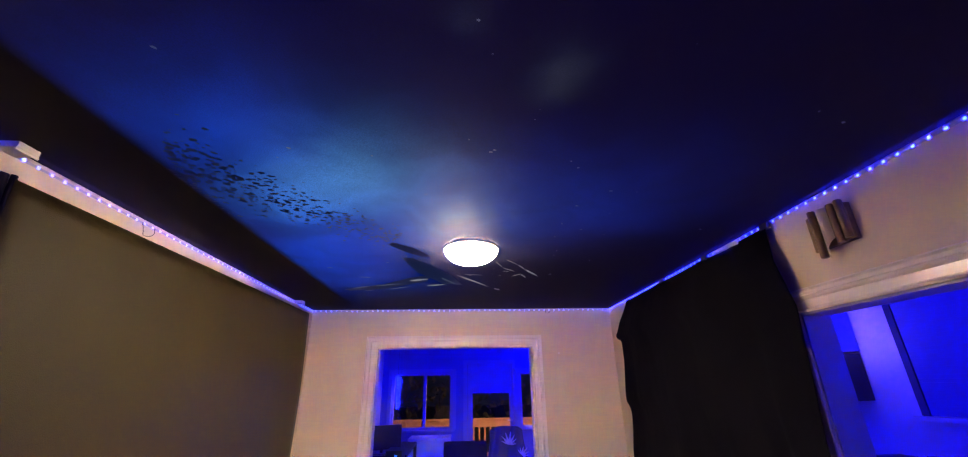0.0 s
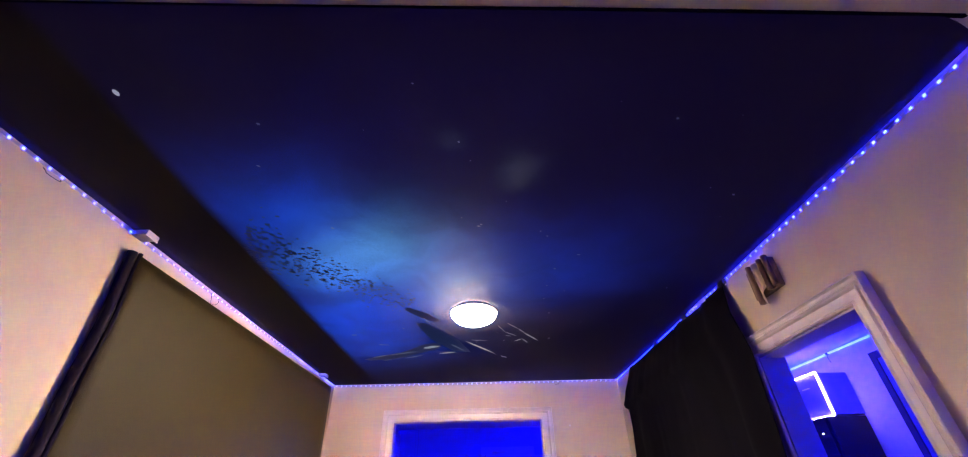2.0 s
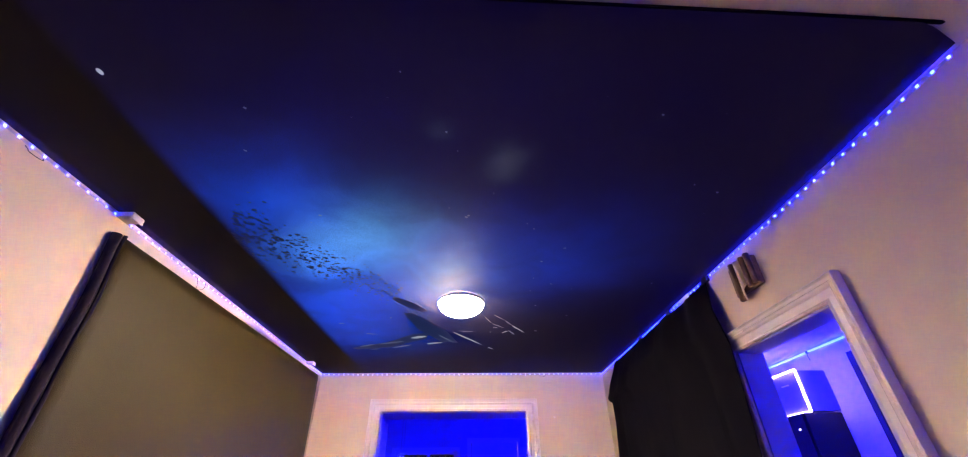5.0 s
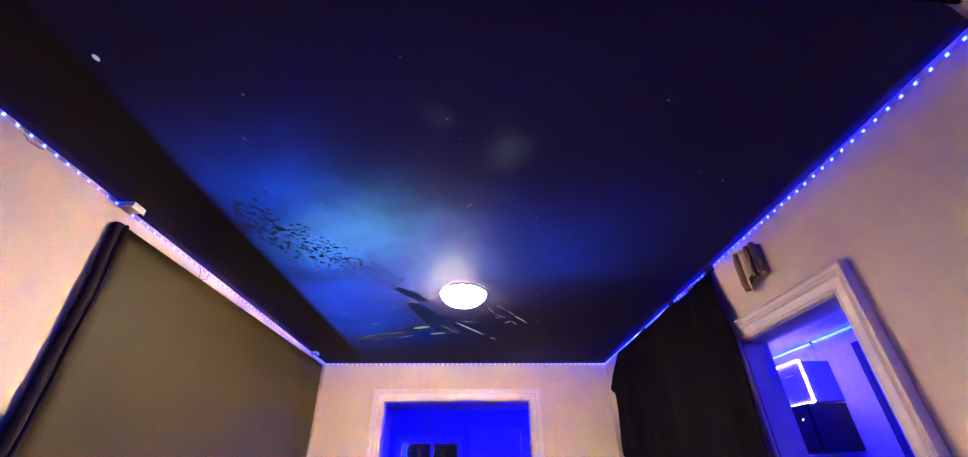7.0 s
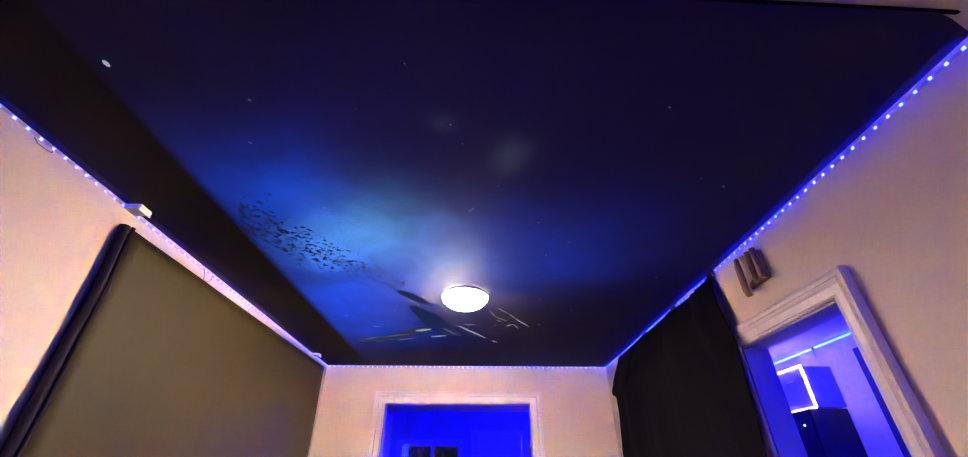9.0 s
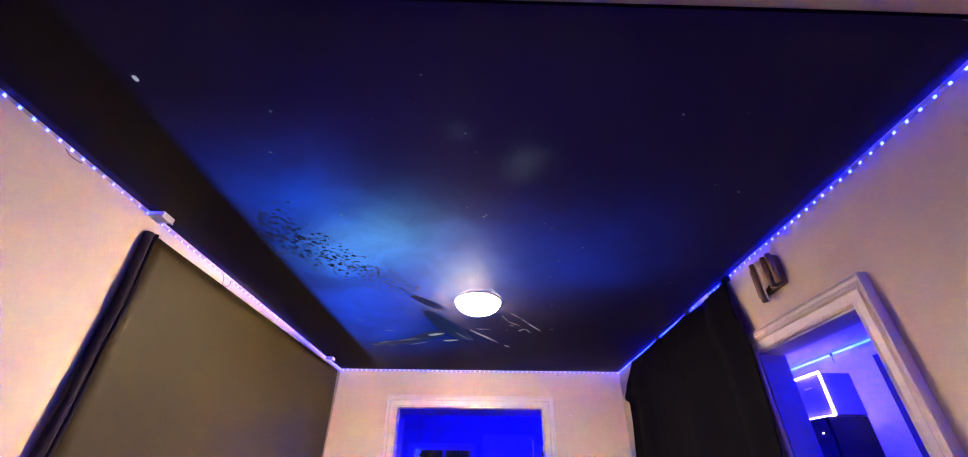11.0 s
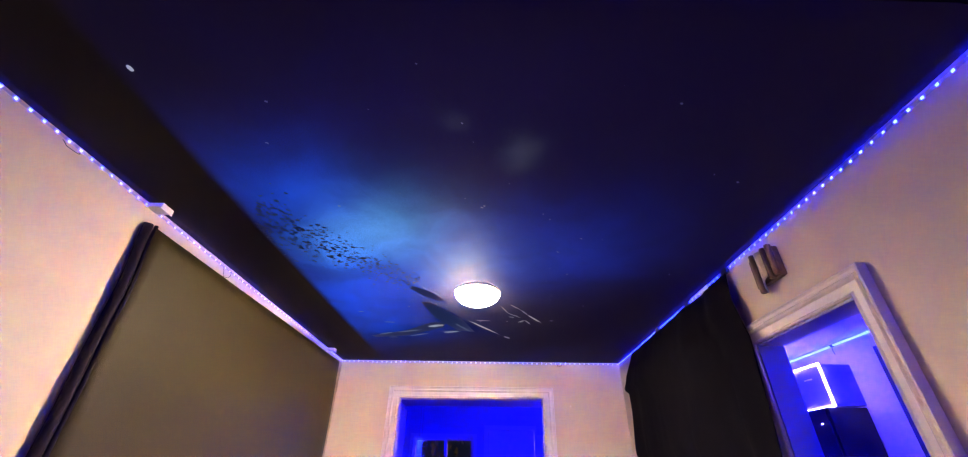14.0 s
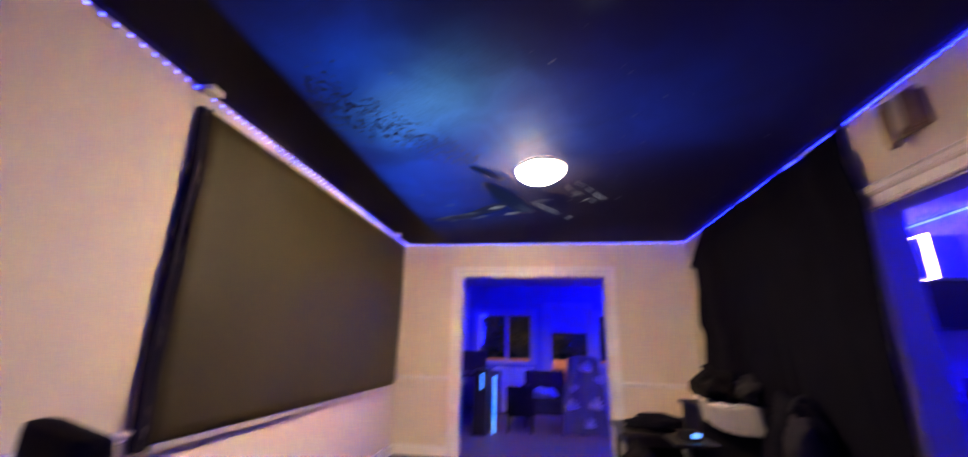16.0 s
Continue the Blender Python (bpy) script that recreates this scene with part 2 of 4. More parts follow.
# ---- mesh helpers ----
def box(bm, x0, x1, y0, y1, z0, z1, bevel=0.0, m=None):
    r = bmesh.ops.create_cube(bm, size=1)
    vs = r["verts"]
    for v in vs:
        v.co = Vector(((x0 + x1) / 2 + v.co.x * (x1 - x0), (y0 + y1) / 2 + v.co.y * (y1 - y0), (z0 + z1) / 2 + v.co.z * (z1 - z0)))
    if bevel:
        es = {e for v in vs for e in v.link_edges}
        r = bmesh.ops.bevel(bm, geom=list(es), offset=bevel, segments=2, affect="EDGES", profile=0.7)
        vs = list({v for f in r["faces"] for v in f.verts} | {v for v in vs if v.is_valid})
    if m is not None:
        bmesh.ops.transform(bm, matrix=m, verts=[v for v in vs if v.is_valid])
    return bm


def boxes(*dims, bevel=0.0):
    bm = bmesh.new()
    for d in dims:
        box(bm, *d, bevel=bevel)
    return bm


def lathe(profile, steps=48):
    bm = bmesh.new()
    rings = []
    for r, z in profile:
        if r < 1e-5:
            rings.append([bm.verts.new((0, 0, z))])
        else:
            rings.append([bm.verts.new((r * math.cos(6.28318531 * i / steps), r * math.sin(6.28318531 * i / steps), z)) for i in range(steps)])
    for a, b in zip(rings, rings[1:]):
        for i in range(steps):
            j = (i + 1) % steps
            if len(a) == 1:
                bm.faces.new((a[0], b[j], b[i]))
            elif len(b) == 1:
                bm.faces.new((a[i], a[j], b[0]))
            else:
                bm.faces.new((a[i], a[j], b[j], b[i]))
    bmesh.ops.recalc_face_normals(bm, faces=bm.faces)
    return bm


def tube(points, radius, sides=8):
    bm = bmesh.new()
    pts = [Vector(p) for p in points]
    rings = []
    for i, p in enumerate(pts):
        d = (pts[min(i + 1, len(pts) - 1)] - pts[max(i - 1, 0)]).normalized()
        a = d.orthogonal().normalized()
        b = d.cross(a)
        rings.append([bm.verts.new(p + radius * (a * math.cos(6.28318531 * k / sides) + b * math.sin(6.28318531 * k / sides))) for k in range(sides)])
    for a, b in zip(rings, rings[1:]):
        best = min(range(sides), key=lambda s: (a[0].co - b[s].co).length)
        b[:] = b[best:] + b[:best]
        for k in range(sides):
            bm.faces.new((a[k], a[(k + 1) % sides], b[(k + 1) % sides], b[k]))
    bm.faces.new(rings[0][::-1])
    bm.faces.new(rings[-1])
    bmesh.ops.recalc_face_normals(bm, faces=bm.faces)
    return bm


def sheet(f, nu, nv, thick=0.0):
    """A cloth: f(u, v) gives the place for u, v from 0 to 1."""
    bm = bmesh.new()
    g = [[bm.verts.new(f(i / nu, j / nv)) for j in range(nv + 1)] for i in range(nu + 1)]
    for i in range(nu):
        for j in range(nv):
            bm.faces.new((g[i][j], g[i + 1][j], g[i + 1][j + 1], g[i][j + 1]))
    if thick:
        bmesh.ops.recalc_face_normals(bm, faces=bm.faces)
        bmesh.ops.solidify(bm, geom=bm.faces[:], thickness=thick)
    return bm


def mesh_of(name, bm, material, smooth=False):
    me = bpy.data.meshes.new(name)
    bm.to_mesh(me)
    bm.free()
    me.materials.append(material)
    if smooth:
        for p in me.polygons:
            p.use_smooth = True
    return me


def part(name, bm, material, parent, label="", smooth=False):
    ob = new(name, mesh_of(name, bm, material, smooth))
    ob.parent = parent
    if label:
        tagged(ob, label)
    return ob


def thing(name, at, label, category, group="", kind=""):
    ob = new(name)
    ob.empty_display_size = 0.1
    ob.location = at
    return tagged(ob, label, category, group, kind)


def solid(name, bm, material, label, category="", group="", kind="", smooth=False):
    return tagged(new(name, mesh_of(name, bm, material, smooth)), label, category, group, kind)


def moved(bm, x=0, y=0, z=0, rx=0, ry=0, rz=0):
    bmesh.ops.transform(bm, matrix=pose(x, y, z, rx, ry, rz), verts=bm.verts)
    return bm


# ---- structure ----
D1X0, D1X1, D1Z = -0.978, 0.724, 2.012       # cased opening to the north room
D2Y0, D2Y1, D2Z = 1.212, 1.965, 1.908         # cased opening to the east room

solid("wall_west", boxes((XW - T, XW, YS, YN + T, 0, ZC)), M_WALL, "warm beige painted wall with a dark screen on it", kind="structure")
solid("wall_north", boxes((XW, D1X0, YN, YN + T, 0, ZC), (D1X1, XE, YN, YN + T, 0, ZC), (D1X0, D1X1, YN, YN + T, D1Z, ZC)), M_WALL,
      "warm beige painted wall with a wide cased opening", kind="structure")
solid("wall_east", boxes((XE, XE + T, YS, D2Y0, 0, ZC), (XE, XE + T, D2Y1, YN + T, 0, ZC), (XE, XE + T, D2Y0, D2Y1, D2Z, ZC)), M_WALL,
      "beige painted wall with a cased doorway", kind="structure")
solid("wall_south", boxes((XW - T, XE + T, YS - T, YS, 0, ZC)), M_WALL, "plain beige painted wall", kind="structure")
solid("floor", boxes((XW - T, EX + T, YS - T, KY + T, -0.1, 0)), M_FLOOR, "dark wooden board floor", kind="structure")
solid("ceiling", boxes((XW - T, XE + T / 2, YS - T, YN + T / 2, ZC, ZC + 0.12)), M_CEIL, "white painted ceiling, mostly covered with dark cloth", kind="structure")
solid("ceiling_north_room", boxes((XW - T, EX + T, YN + T / 2, KY + T, ZC, ZC + 0.12)), M_BLUETINT, "pale ceiling with its blue light tinted into the paint", kind="structure")
solid("ceiling_east_room", boxes((XE + T / 2, EX + T, YS - T, YN + T / 2, ZC, ZC + 0.12)), M_WHITETINT, "white ceiling with its blue light partly tinted into the paint", kind="structure")


def casing_piece(length, width, top_mitre, bottom_mitre, thick=1.0):
    """A moulded casing along local x from 0 to length (inner edge), y across outwards, z proud."""
    prof = [(0, 0), (0, 0.014), (0.008, 0.018), (0.018, 0.013), (0.055, 0.013), (0.062, 0.021), (0.072, 0.026), (0.080, 0.021), (width - 0.014, 0.024), (width - 0.006, 0.031), (width, 0.029), (width, 0)]
    prof = [(u, v * thick) for u, v in prof]
    bm = bmesh.new()
    a = [bm.verts.new((-u if bottom_mitre else 0, u, v)) for u, v in prof]
    b = [bm.verts.new((length + (u if top_mitre else 0), u, v)) for u, v in prof]
    for i in range(len(prof)):
        j = (i + 1) % len(prof)
        bm.faces.new((a[i], a[j], b[j], b[i]))
    bm.faces.new(a[::-1])
    bm.faces.new(b)
    bmesh.ops.recalc_face_normals(bm, faces=bm.faces)
    return bm


def placed(bm, origin, along, out, proud):
    m = Matrix((along, out, proud)).transposed().to_4x4()
    m.translation = origin
    bmesh.ops.transform(bm, matrix=m, verts=bm.verts)
    bmesh.ops.recalc_face_normals(bm, faces=bm.faces)
    return bm


def cased_opening(name, label, corner_a, corner_b, height, across, proud, width, deep, thick=1.0, lining=None):
    """Casing of three moulded pieces and a jamb lining; corner_a and corner_b are its feet, across points from a to b."""
    ob = thing(name, (0, 0, 0), label, "door frame", kind="structure")
    up, a, b, ac, pr = Vector((0, 0, 1)), Vector(corner_a), Vector(corner_b), Vector(across), Vector(proud)
    span = (b - a).length
    part("side_casing", placed(casing_piece(height, width, True, False, thick), a, up, -ac, pr), M_TRIM, ob)
    part("side_casing", placed(casing_piece(height, width, True, False, thick), b, up, ac, pr), M_TRIM, ob)
    part("head_casing", placed(casing_piece(span, width, True, True, thick), a + up * height, ac, up, pr), M_TRIM, ob)
    t = 0.012
    for p, w, h, s in ((a, t, height, "jamb"), (b - ac * t, t, height, "jamb"), (a + up * (height - t) + ac * t, span - 2 * t, t, "head_jamb")):
        bm = bmesh.new()
        box(bm, 0, w, 0, h, -deep - 0.003, 0.006, bevel=0.002)
        part(s, placed(bm, p, ac, up, pr), lining or M_TRIM, ob)
    return ob


cased_opening("door_1", "cream painted moulded casing round the wide opening", (D1X0, YN, 0), (D1X1, YN, 0), D1Z, (1, 0, 0), (0, -1, 0), 0.115, T)
# its lining is a copy of the white trim with blue light tinted in
cased_opening("door_2", "white painted moulded casing round the side doorway", (XE, D2Y1, 0), (XE, D2Y0, 0), D2Z, (0, -1, 0), (-1, 0, 0), 0.108, T, 1.45, M_SASHTINT)


def chair_rail(name, p0, p1, proud):
    prof = [(0, 0), (0.008, 0.012), (0.020, 0.015), (0.034, 0.030), (0.046, 0.034), (0.054, 0.022), (0.054, 0)]
    p0, p1 = Vector(p0), Vector(p1)
    bm = bmesh.new()
    a = [bm.verts.new(p0 + Vector((0, 0, u)) + Vector(proud) * v) for u, v in prof]
    b = [bm.verts.new(p1 + Vector((0, 0, u)) + Vector(proud) * v) for u, v in prof]
    for i in range(len(prof)):
        j = (i + 1) % len(prof)
        bm.faces.new((a[i], a[j], b[j], b[i]))
    bm.faces.new(a[::-1])
    bm.faces.new(b)
    bmesh.ops.recalc_face_normals(bm, faces=bm.faces)
    return solid(name, bm, M_TRIM, "cream painted wooden chair rail on the wall", kind="structure")


RAILZ = 0.79
chair_rail("trim_north_a", (XW, YN, RAILZ), (D1X0 - 0.117, YN, RAILZ), (0, -1, 0))
chair_rail("trim_north_b", (D1X1 + 0.117, YN, RAILZ), (XE, YN, RAILZ), (0, -1, 0))
chair_rail("trim_west", (XW, YS, RAILZ - 0.02), (XW, YN - 0.03, RAILZ - 0.02), (1, 0, 0))
chair_rail("trim_east_a", (XE, YS, RAILZ - 0.02), (XE, D2Y0 - 0.127, RAILZ - 0.02), (-1, 0, 0))
chair_rail("trim_east_b", (XE, D2Y1 + 0.35, RAILZ - 0.02), (XE, YN - 0.03, RAILZ - 0.02), (-1, 0, 0))
for nm, d in (("baseboard_north_a", (XW, D1X0 - 0.117, YN - 0.015, YN, 0, 0.11)), ("baseboard_north_b", (D1X1 + 0.117, XE, YN - 0.015, YN, 0, 0.11)),
              ("baseboard_west", (XW, XW + 0.015, YS, YN - 0.02, 0, 0.11)), ("baseboard_east", (XE - 0.015, XE, D2Y1 + 0.12, YN - 0.02, 0, 0.11))):
    solid(nm, boxes(d, bevel=0.004), M_TRIM, "cream painted baseboard", kind="structure")

# north room shell, with a window and a half-glazed door in its far wall
WX0, WX1, WZ0, WZ1 = -1.38, -0.215, 0.86, 1.87
DX0, DX1, DZ1 = 0.08, 0.985, 2.02
VX0, VX1 = 1.10, 1.60
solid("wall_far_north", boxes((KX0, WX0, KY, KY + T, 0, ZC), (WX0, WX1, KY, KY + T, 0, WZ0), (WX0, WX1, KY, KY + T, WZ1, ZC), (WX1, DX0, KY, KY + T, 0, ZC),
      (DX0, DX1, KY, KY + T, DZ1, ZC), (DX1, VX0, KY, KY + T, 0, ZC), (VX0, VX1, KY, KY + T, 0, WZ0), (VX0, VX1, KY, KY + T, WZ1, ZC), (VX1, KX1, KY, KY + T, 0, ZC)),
      M_BLUETINT, "pale wall with window and garden door, blue light tinted into the paint", kind="structure")
solid("wall_north_room_west", boxes((KX0 - T, KX0, YN + T, KY + T, 0, ZC)), M_BLUETINT, "pale wall with its blue light tinted into the paint", kind="structure")
solid("wall_north_room_east", boxes((KX1, KX1 + T, YN + T, KY + T, 0, ZC)), M_BLUETINT, "pale wall with its blue light tinted into the paint", kind="structure")
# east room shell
solid("wall_east_room_far", boxes((EX, EX + T, EY0, EY1, 0, ZC)), M_WHITETINT, "white wall with its blue light partly tinted into the paint", kind="structure")
solid("wall_east_room_south", boxes((XE + T, EX + T, EY0 - T, EY0, 0, ZC)), M_BLUETINT, "pale wall with its blue light tinted into the paint", kind="structure")
solid("wall_east_room_north", boxes((XE + T + 0.17, EX + T, EY1, EY1 + T, 0, ZC)), M_BLUETINT, "pale wall with its blue light tinted into the paint", kind="structure")

# ---- ceiling cloth with its picture ----
CLZ = 2.428
cloth = thing("ceiling_cloth", (0, 0, 0), "black cloth stretched under the ceiling carrying a projected blue nebula picture", "projection screen")


def cloth_place(u, v):
    x, y = XW + 0.004 + u * (XE - XW - 0.008 - 0.035 * (1 - v) ** 2), 0.15 + 0.09 * u + v * (YN - 0.155 - 0.09 * u)
    y += max(0, u - 0.955) * 1.3 * max(0, 1 - v * 4)
    sag = 0.010 * math.sin(math.pi * u) * math.sin(math.pi * v)
    return (x, y, CLZ - sag + 0.0015 * noise.noise((x * 2, y * 2, 0)))


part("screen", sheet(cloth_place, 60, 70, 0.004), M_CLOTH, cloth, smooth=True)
part("hem", sheet(lambda u, v: (XW + 0.01 + u * (XE - XW - 0.15), 0.147 + 0.086 * u + 0.003 * math.sin(6 * u) + 0.012 * math.sin(math.pi * v), CLZ - 0.004 + 0.012 * v), 40, 4, 0.003), M_BLACK, cloth)


def flat_shape(points, z):
    bm = bmesh.new()
    bm.faces.new([bm.verts.new((x, y, z)) for x, y in points])
    bmesh.ops.solidify(bm, geom=bm.faces[:], thickness=0.0008)
    return bm


def pebbles(seed, count, place, size, z):
    """Many small irregular flat flakes, joined."""
    rnd = random.Random(seed)
    verts, faces = [], []
    for _ in range(count):
        x, y, k = place(rnd)
        s = size * (0.35 + rnd.random() ** 2 * 1.3) * k
        a0, st = rnd.random() * 6.28, 0.45 + 0.35 * rnd.random()
        i0, nn = len(verts), 7
        for i in range(nn):
            a = 6.28318531 * i / nn
            r = s * (0.7 + 0.5 * rnd.random())
            px, py = r * math.cos(a), r * st * math.sin(a)
            verts.append((x + px * math.cos(a0 * 0.15) - py * math.sin(a0 * 0.15), y + px * math.sin(a0 * 0.15) + py * math.cos(a0 * 0.15), z))
        faces.append(tuple(range(i0, i0 + nn)))
    me = bpy.data.meshes.new("flakes")
    me.from_pydata(verts, [], faces)
    return me


def belt(rnd):
    t = rnd.random() ** 1.25
    x, y = -1.20 + 0.74 * t, 1.42 + 0.86 * t
    w = 0.24 * (1 - 0.45 * t)
    off = rnd.gauss(0, 0.45) * w
    return max(x + off * 0.6, -1.24 + 0.008 * y), y - off * 1.2, 1.0 - 0.35 * t


def picture_part(name, me, material, label=""):
    me.materials.append(material)
    ob = new(name, me)
    ob.parent = cloth
    tagged(ob, label, kind="stuff")


PZ = CLZ - 0.0165
picture_part("rock_belt", pebbles(3, 900, belt, 0.0125, PZ), M_PICDARK, "belt of small dark rocks in the picture")
picture_part("stars", pebbles(5, 70, lambda r: (r.uniform(-1.0, 1.5), r.uniform(0.4, 3.2), 1.0), 0.006, PZ), M_PICDIM, "scattered faint stars in the picture")
part("bright_star", flat_shape([(-1.175 + 0.010 * math.cos(a * 0.785), 0.455 + 0.014 * math.sin(a * 0.785)) for a in range(8)], PZ), M_STAR, cloth)
# drifting ship in the picture: dark hulls and thin pale lit edges


def streak(x0, y0, x1, y1, w):
    """A thin lens-shaped streak from one end to the other."""
    a, b = Vector((x0, y0)), Vector((x1, y1))
    d = b - a
    q = Vector((-d.y, d.x)).normalized() * w
    up_side = [a + d * t + q * k for t, k in ((0.08, 0.5), (0.3, 1.0), (0.55, 0.8), (0.8, 0.6))]
    low_side = [a + d * t - q * k for t, k in ((0.85, 0.4), (0.6, 0.9), (0.35, 0.7), (0.12, 0.6))]
    return [tuple(p) for p in (a, *up_side, b, *low_side)]


HULLS = [
    [(-0.47, 2.64), (-0.40, 2.64), (-0.28, 2.83), (-0.15, 3.08), (-0.06, 3.41), (-0.22, 3.37), (-0.40, 3.01)],
    [(-1.10, 3.57), (-0.71, 3.38), (-0.46, 3.15), (-0.30, 3.10), (-0.35, 3.29), (-0.74, 3.56), (-1.06, 3.62)],
    [(-0.52, 2.36), (-0.47, 2.33), (-0.36, 2.44), (-0.27, 2.60), (-0.32, 2.62), (-0.42, 2.52)],
]
STREAKS = [
    (-0.49, 3.26, -0.33, 3.20, 0.030), (-0.36, 3.43, -0.20, 3.39, 0.022), (-1.01, 3.52, -0.85, 3.44, 0.016), (-0.87, 3.13, -0.77, 3.15, 0.010),
    (-0.81, 3.44, -0.55, 3.35, 0.014), (-0.71, 3.56, -0.50, 3.46, 0.014), (-0.93, 3.61, -0.83, 3.59, 0.010), (-0.10, 3.08, 0.18, 3.48, 0.013),
    (-0.05, 3.06, 0.10, 3.08, 0.010), (-0.23, 3.16, -0.09, 3.41, 0.009), (0.23, 3.54, 0.29, 3.61, 0.014), (0.25, 2.67, 0.35, 2.80, 0.007),
    (0.35, 2.80, 0.41, 2.91, 0.009), (0.41, 2.91, 0.55, 3.12, 0.010), (0.18, 2.72, 0.24, 2.87, 0.006), (0.24, 2.87, 0.35, 2.98, 0.009),
    (0.25, 2.96, 0.30, 2.98, 0.010), (0.34, 3.11, 0.40, 3.05, 0.010), (0.40, 3.05, 0.46, 3.17, 0.010), (0.62, 3.05, 0.65, 3.06, 0.010),
    (-1.04, 2.87, -0.99, 2.87, 0.008), (-0.01, 3.09, 0.04, 3.06, 0.010),
]
for h in HULLS:
    part("dark_hull", flat_shape(h, PZ + 0.0012), M_HULL, cloth)
for i, h in enumerate(STREAKS):
    part("pale_hull", flat_shape(streak(*h), PZ - 0.0012), M_PICLIGHT if i in (0, 1, 7, 10, 13, 17) else M_PICDIM, cloth)

# ---- ceiling lamp ----
lamp = thing("ceiling_lamp", (-0.007, 2.37, CLZ - 0.012), "round opal glass flush ceiling lamp with a nickel rim, lit", "ceiling lamp")
part("base_plate", lathe([(0, 0), (0.135, 0), (0.140, -0.004), (0.140, -0.026), (0.134, -0.030), (0, -0.030)]), M_PLASTIC, lamp, smooth=True)
part("rim", lathe([(0.145, -0.026), (0.168, -0.026), (0.174, -0.029), (0.175, -0.034), (0.172, -0.039), (0.160, -0.036), (0.145, -0.034), (0.145, -0.026)]), M_CHROME, lamp, "brushed nickel rim", smooth=True)
part("glass_shade", lathe([(0.152, -0.030)] + [(0.166 * math.cos(a * math.pi / 2 / 14), -0.038 - 0.088 * math.sin(a * math.pi / 2 / 14)) for a in range(14)] + [(0, -0.126)]), M_OPAL, lamp, "glowing opal glass bowl", smooth=True)
part("finial", lathe([(0, -0.124), (0.010, -0.126), (0.012, -0.132), (0.007, -0.139), (0, -0.141)], 16), M_CHROME, lamp, smooth=True)

# ---- light strips round the room ----
die = bmesh.new()
box(die, -0.0050, 0.0050, -0.0050, 0.0050, 0, 0.0024, bevel=0.0007)
DIE = mesh_of("diode", die, M_LED)
die = bmesh.new()
box(die, -0.0050, 0.0050, -0.0050, 0.0050, 0, 0.0024, bevel=0.0007)
DIEW = mesh_of("diode", die, M_LEDW)


die = bmesh.new()
box(die, -0.0055, 0.0055, -0.0055, 0.0055, 0, 0.0024, bevel=0.0007)
DIEN = mesh_of("diode", die, M_LEDN)


def led_strip(label, start, end, proud, pitch, first, droop, mesh):
    ob = thing("led_strip", (0, 0, 0), label, "light strip", group="light strips round the ceiling")
    s, e, p = Vector(start), Vector(end), Vector(proud)
    d = (e - s).normalized()
    up = Vector((0, 0, 1))
    length = (e - s).length
    n = int(length / 0.06)

    def on(q):
        return s + d * q + up * droop(q)
    bm = bmesh.new()
    rows = []
    for i in range(n + 1):
        c = on(length * i / n)
        rows.append([bm.verts.new(c + up * a + p * b) for a, b in ((-0.005, 0.0006), (0.005, 0.0006), (0.005, 0.002), (-0.005, 0.002))])
    for a, b in zip(rows, rows[1:]):
        for k in range(4):
            bm.faces.new((a[k], a[(k + 1) % 4], b[(k + 1) % 4], b[k]))
    bmesh.ops.recalc_face_normals(bm, faces=bm.faces)
    part("tape", bm, M_TAPE, ob, "thin white flexible tape")
    q = first
    while q < length:
        o = new("diode", mesh)
        o.parent = ob
        o.matrix_basis = Matrix.Translation(on(q) + p * 0.002) @ p.to_track_quat("Z", "Y").to_matrix().to_4x4()
        q += pitch
    return ob


led_strip("blue light strip along the top of the doorway wall", (XW + 0.01, YN - 0.001, 2.412), (XE - 0.01, YN - 0.001, 2.412), (0, -1, 0), 0.0575, 0.02, lambda q: -0.004 * math.sin(q * 3.1) ** 2, DIEN)
led_strip("blue light strip above the dark wall screen", (XW + 0.001, YN - 0.01, 2.410), (XW + 0.001, 0.30, 2.410), (1, 0, 0), 0.0575, 0.015, lambda q: -0.005 * abs(math.sin(q * 1.7)) + 0.010 * max(0, q - 3.4), DIEW)
led_strip("blue light strip above the black curtain", (XE - 0.012, 0.335, 2.420), (XE - 0.001, YN - 0.01, 2.412), (-1, 0, 0), 0.0575, 0.012, lambda q: -0.003 * abs(math.sin(q * 2.3)), DIE)

# small white plastic clips and cable loops on the strips
for yy, ln in ((1.325, 0.088), (4.12, 0.080)):
    c = thing("strip_clip", (XW, yy, 2.40), "small white plastic clip under the ceiling edge", "clip", group="strip clips")
    part("body", moved(boxes((0.002, ln, -0.040, 0.040, -0.002, 0.022), bevel=0.003)), M_PLASTIC, c)
    part("lip", moved(boxes((ln - 0.006, ln, -0.042, 0.042, -0.012, -0.002), bevel=0.002)), M_PLASTIC, c)


def loop(name, at, axis, w, h):
    pts = []
    for i in range(15):
        a = math.pi * i / 14
        pts.append(Vector(at) + Vector(axis) * (w * (math.cos(a)) + 0.01 * math.sin(3 * a)) + Vector((0, 0, -h * math.sin(a))) + Vector((0, 0, 0.004)))
    return solid(name, tube(pts, 0.0019, 6), M_CABLE, "thin cable loop hanging from the light strip", "cable", group="cable loops", smooth=True)


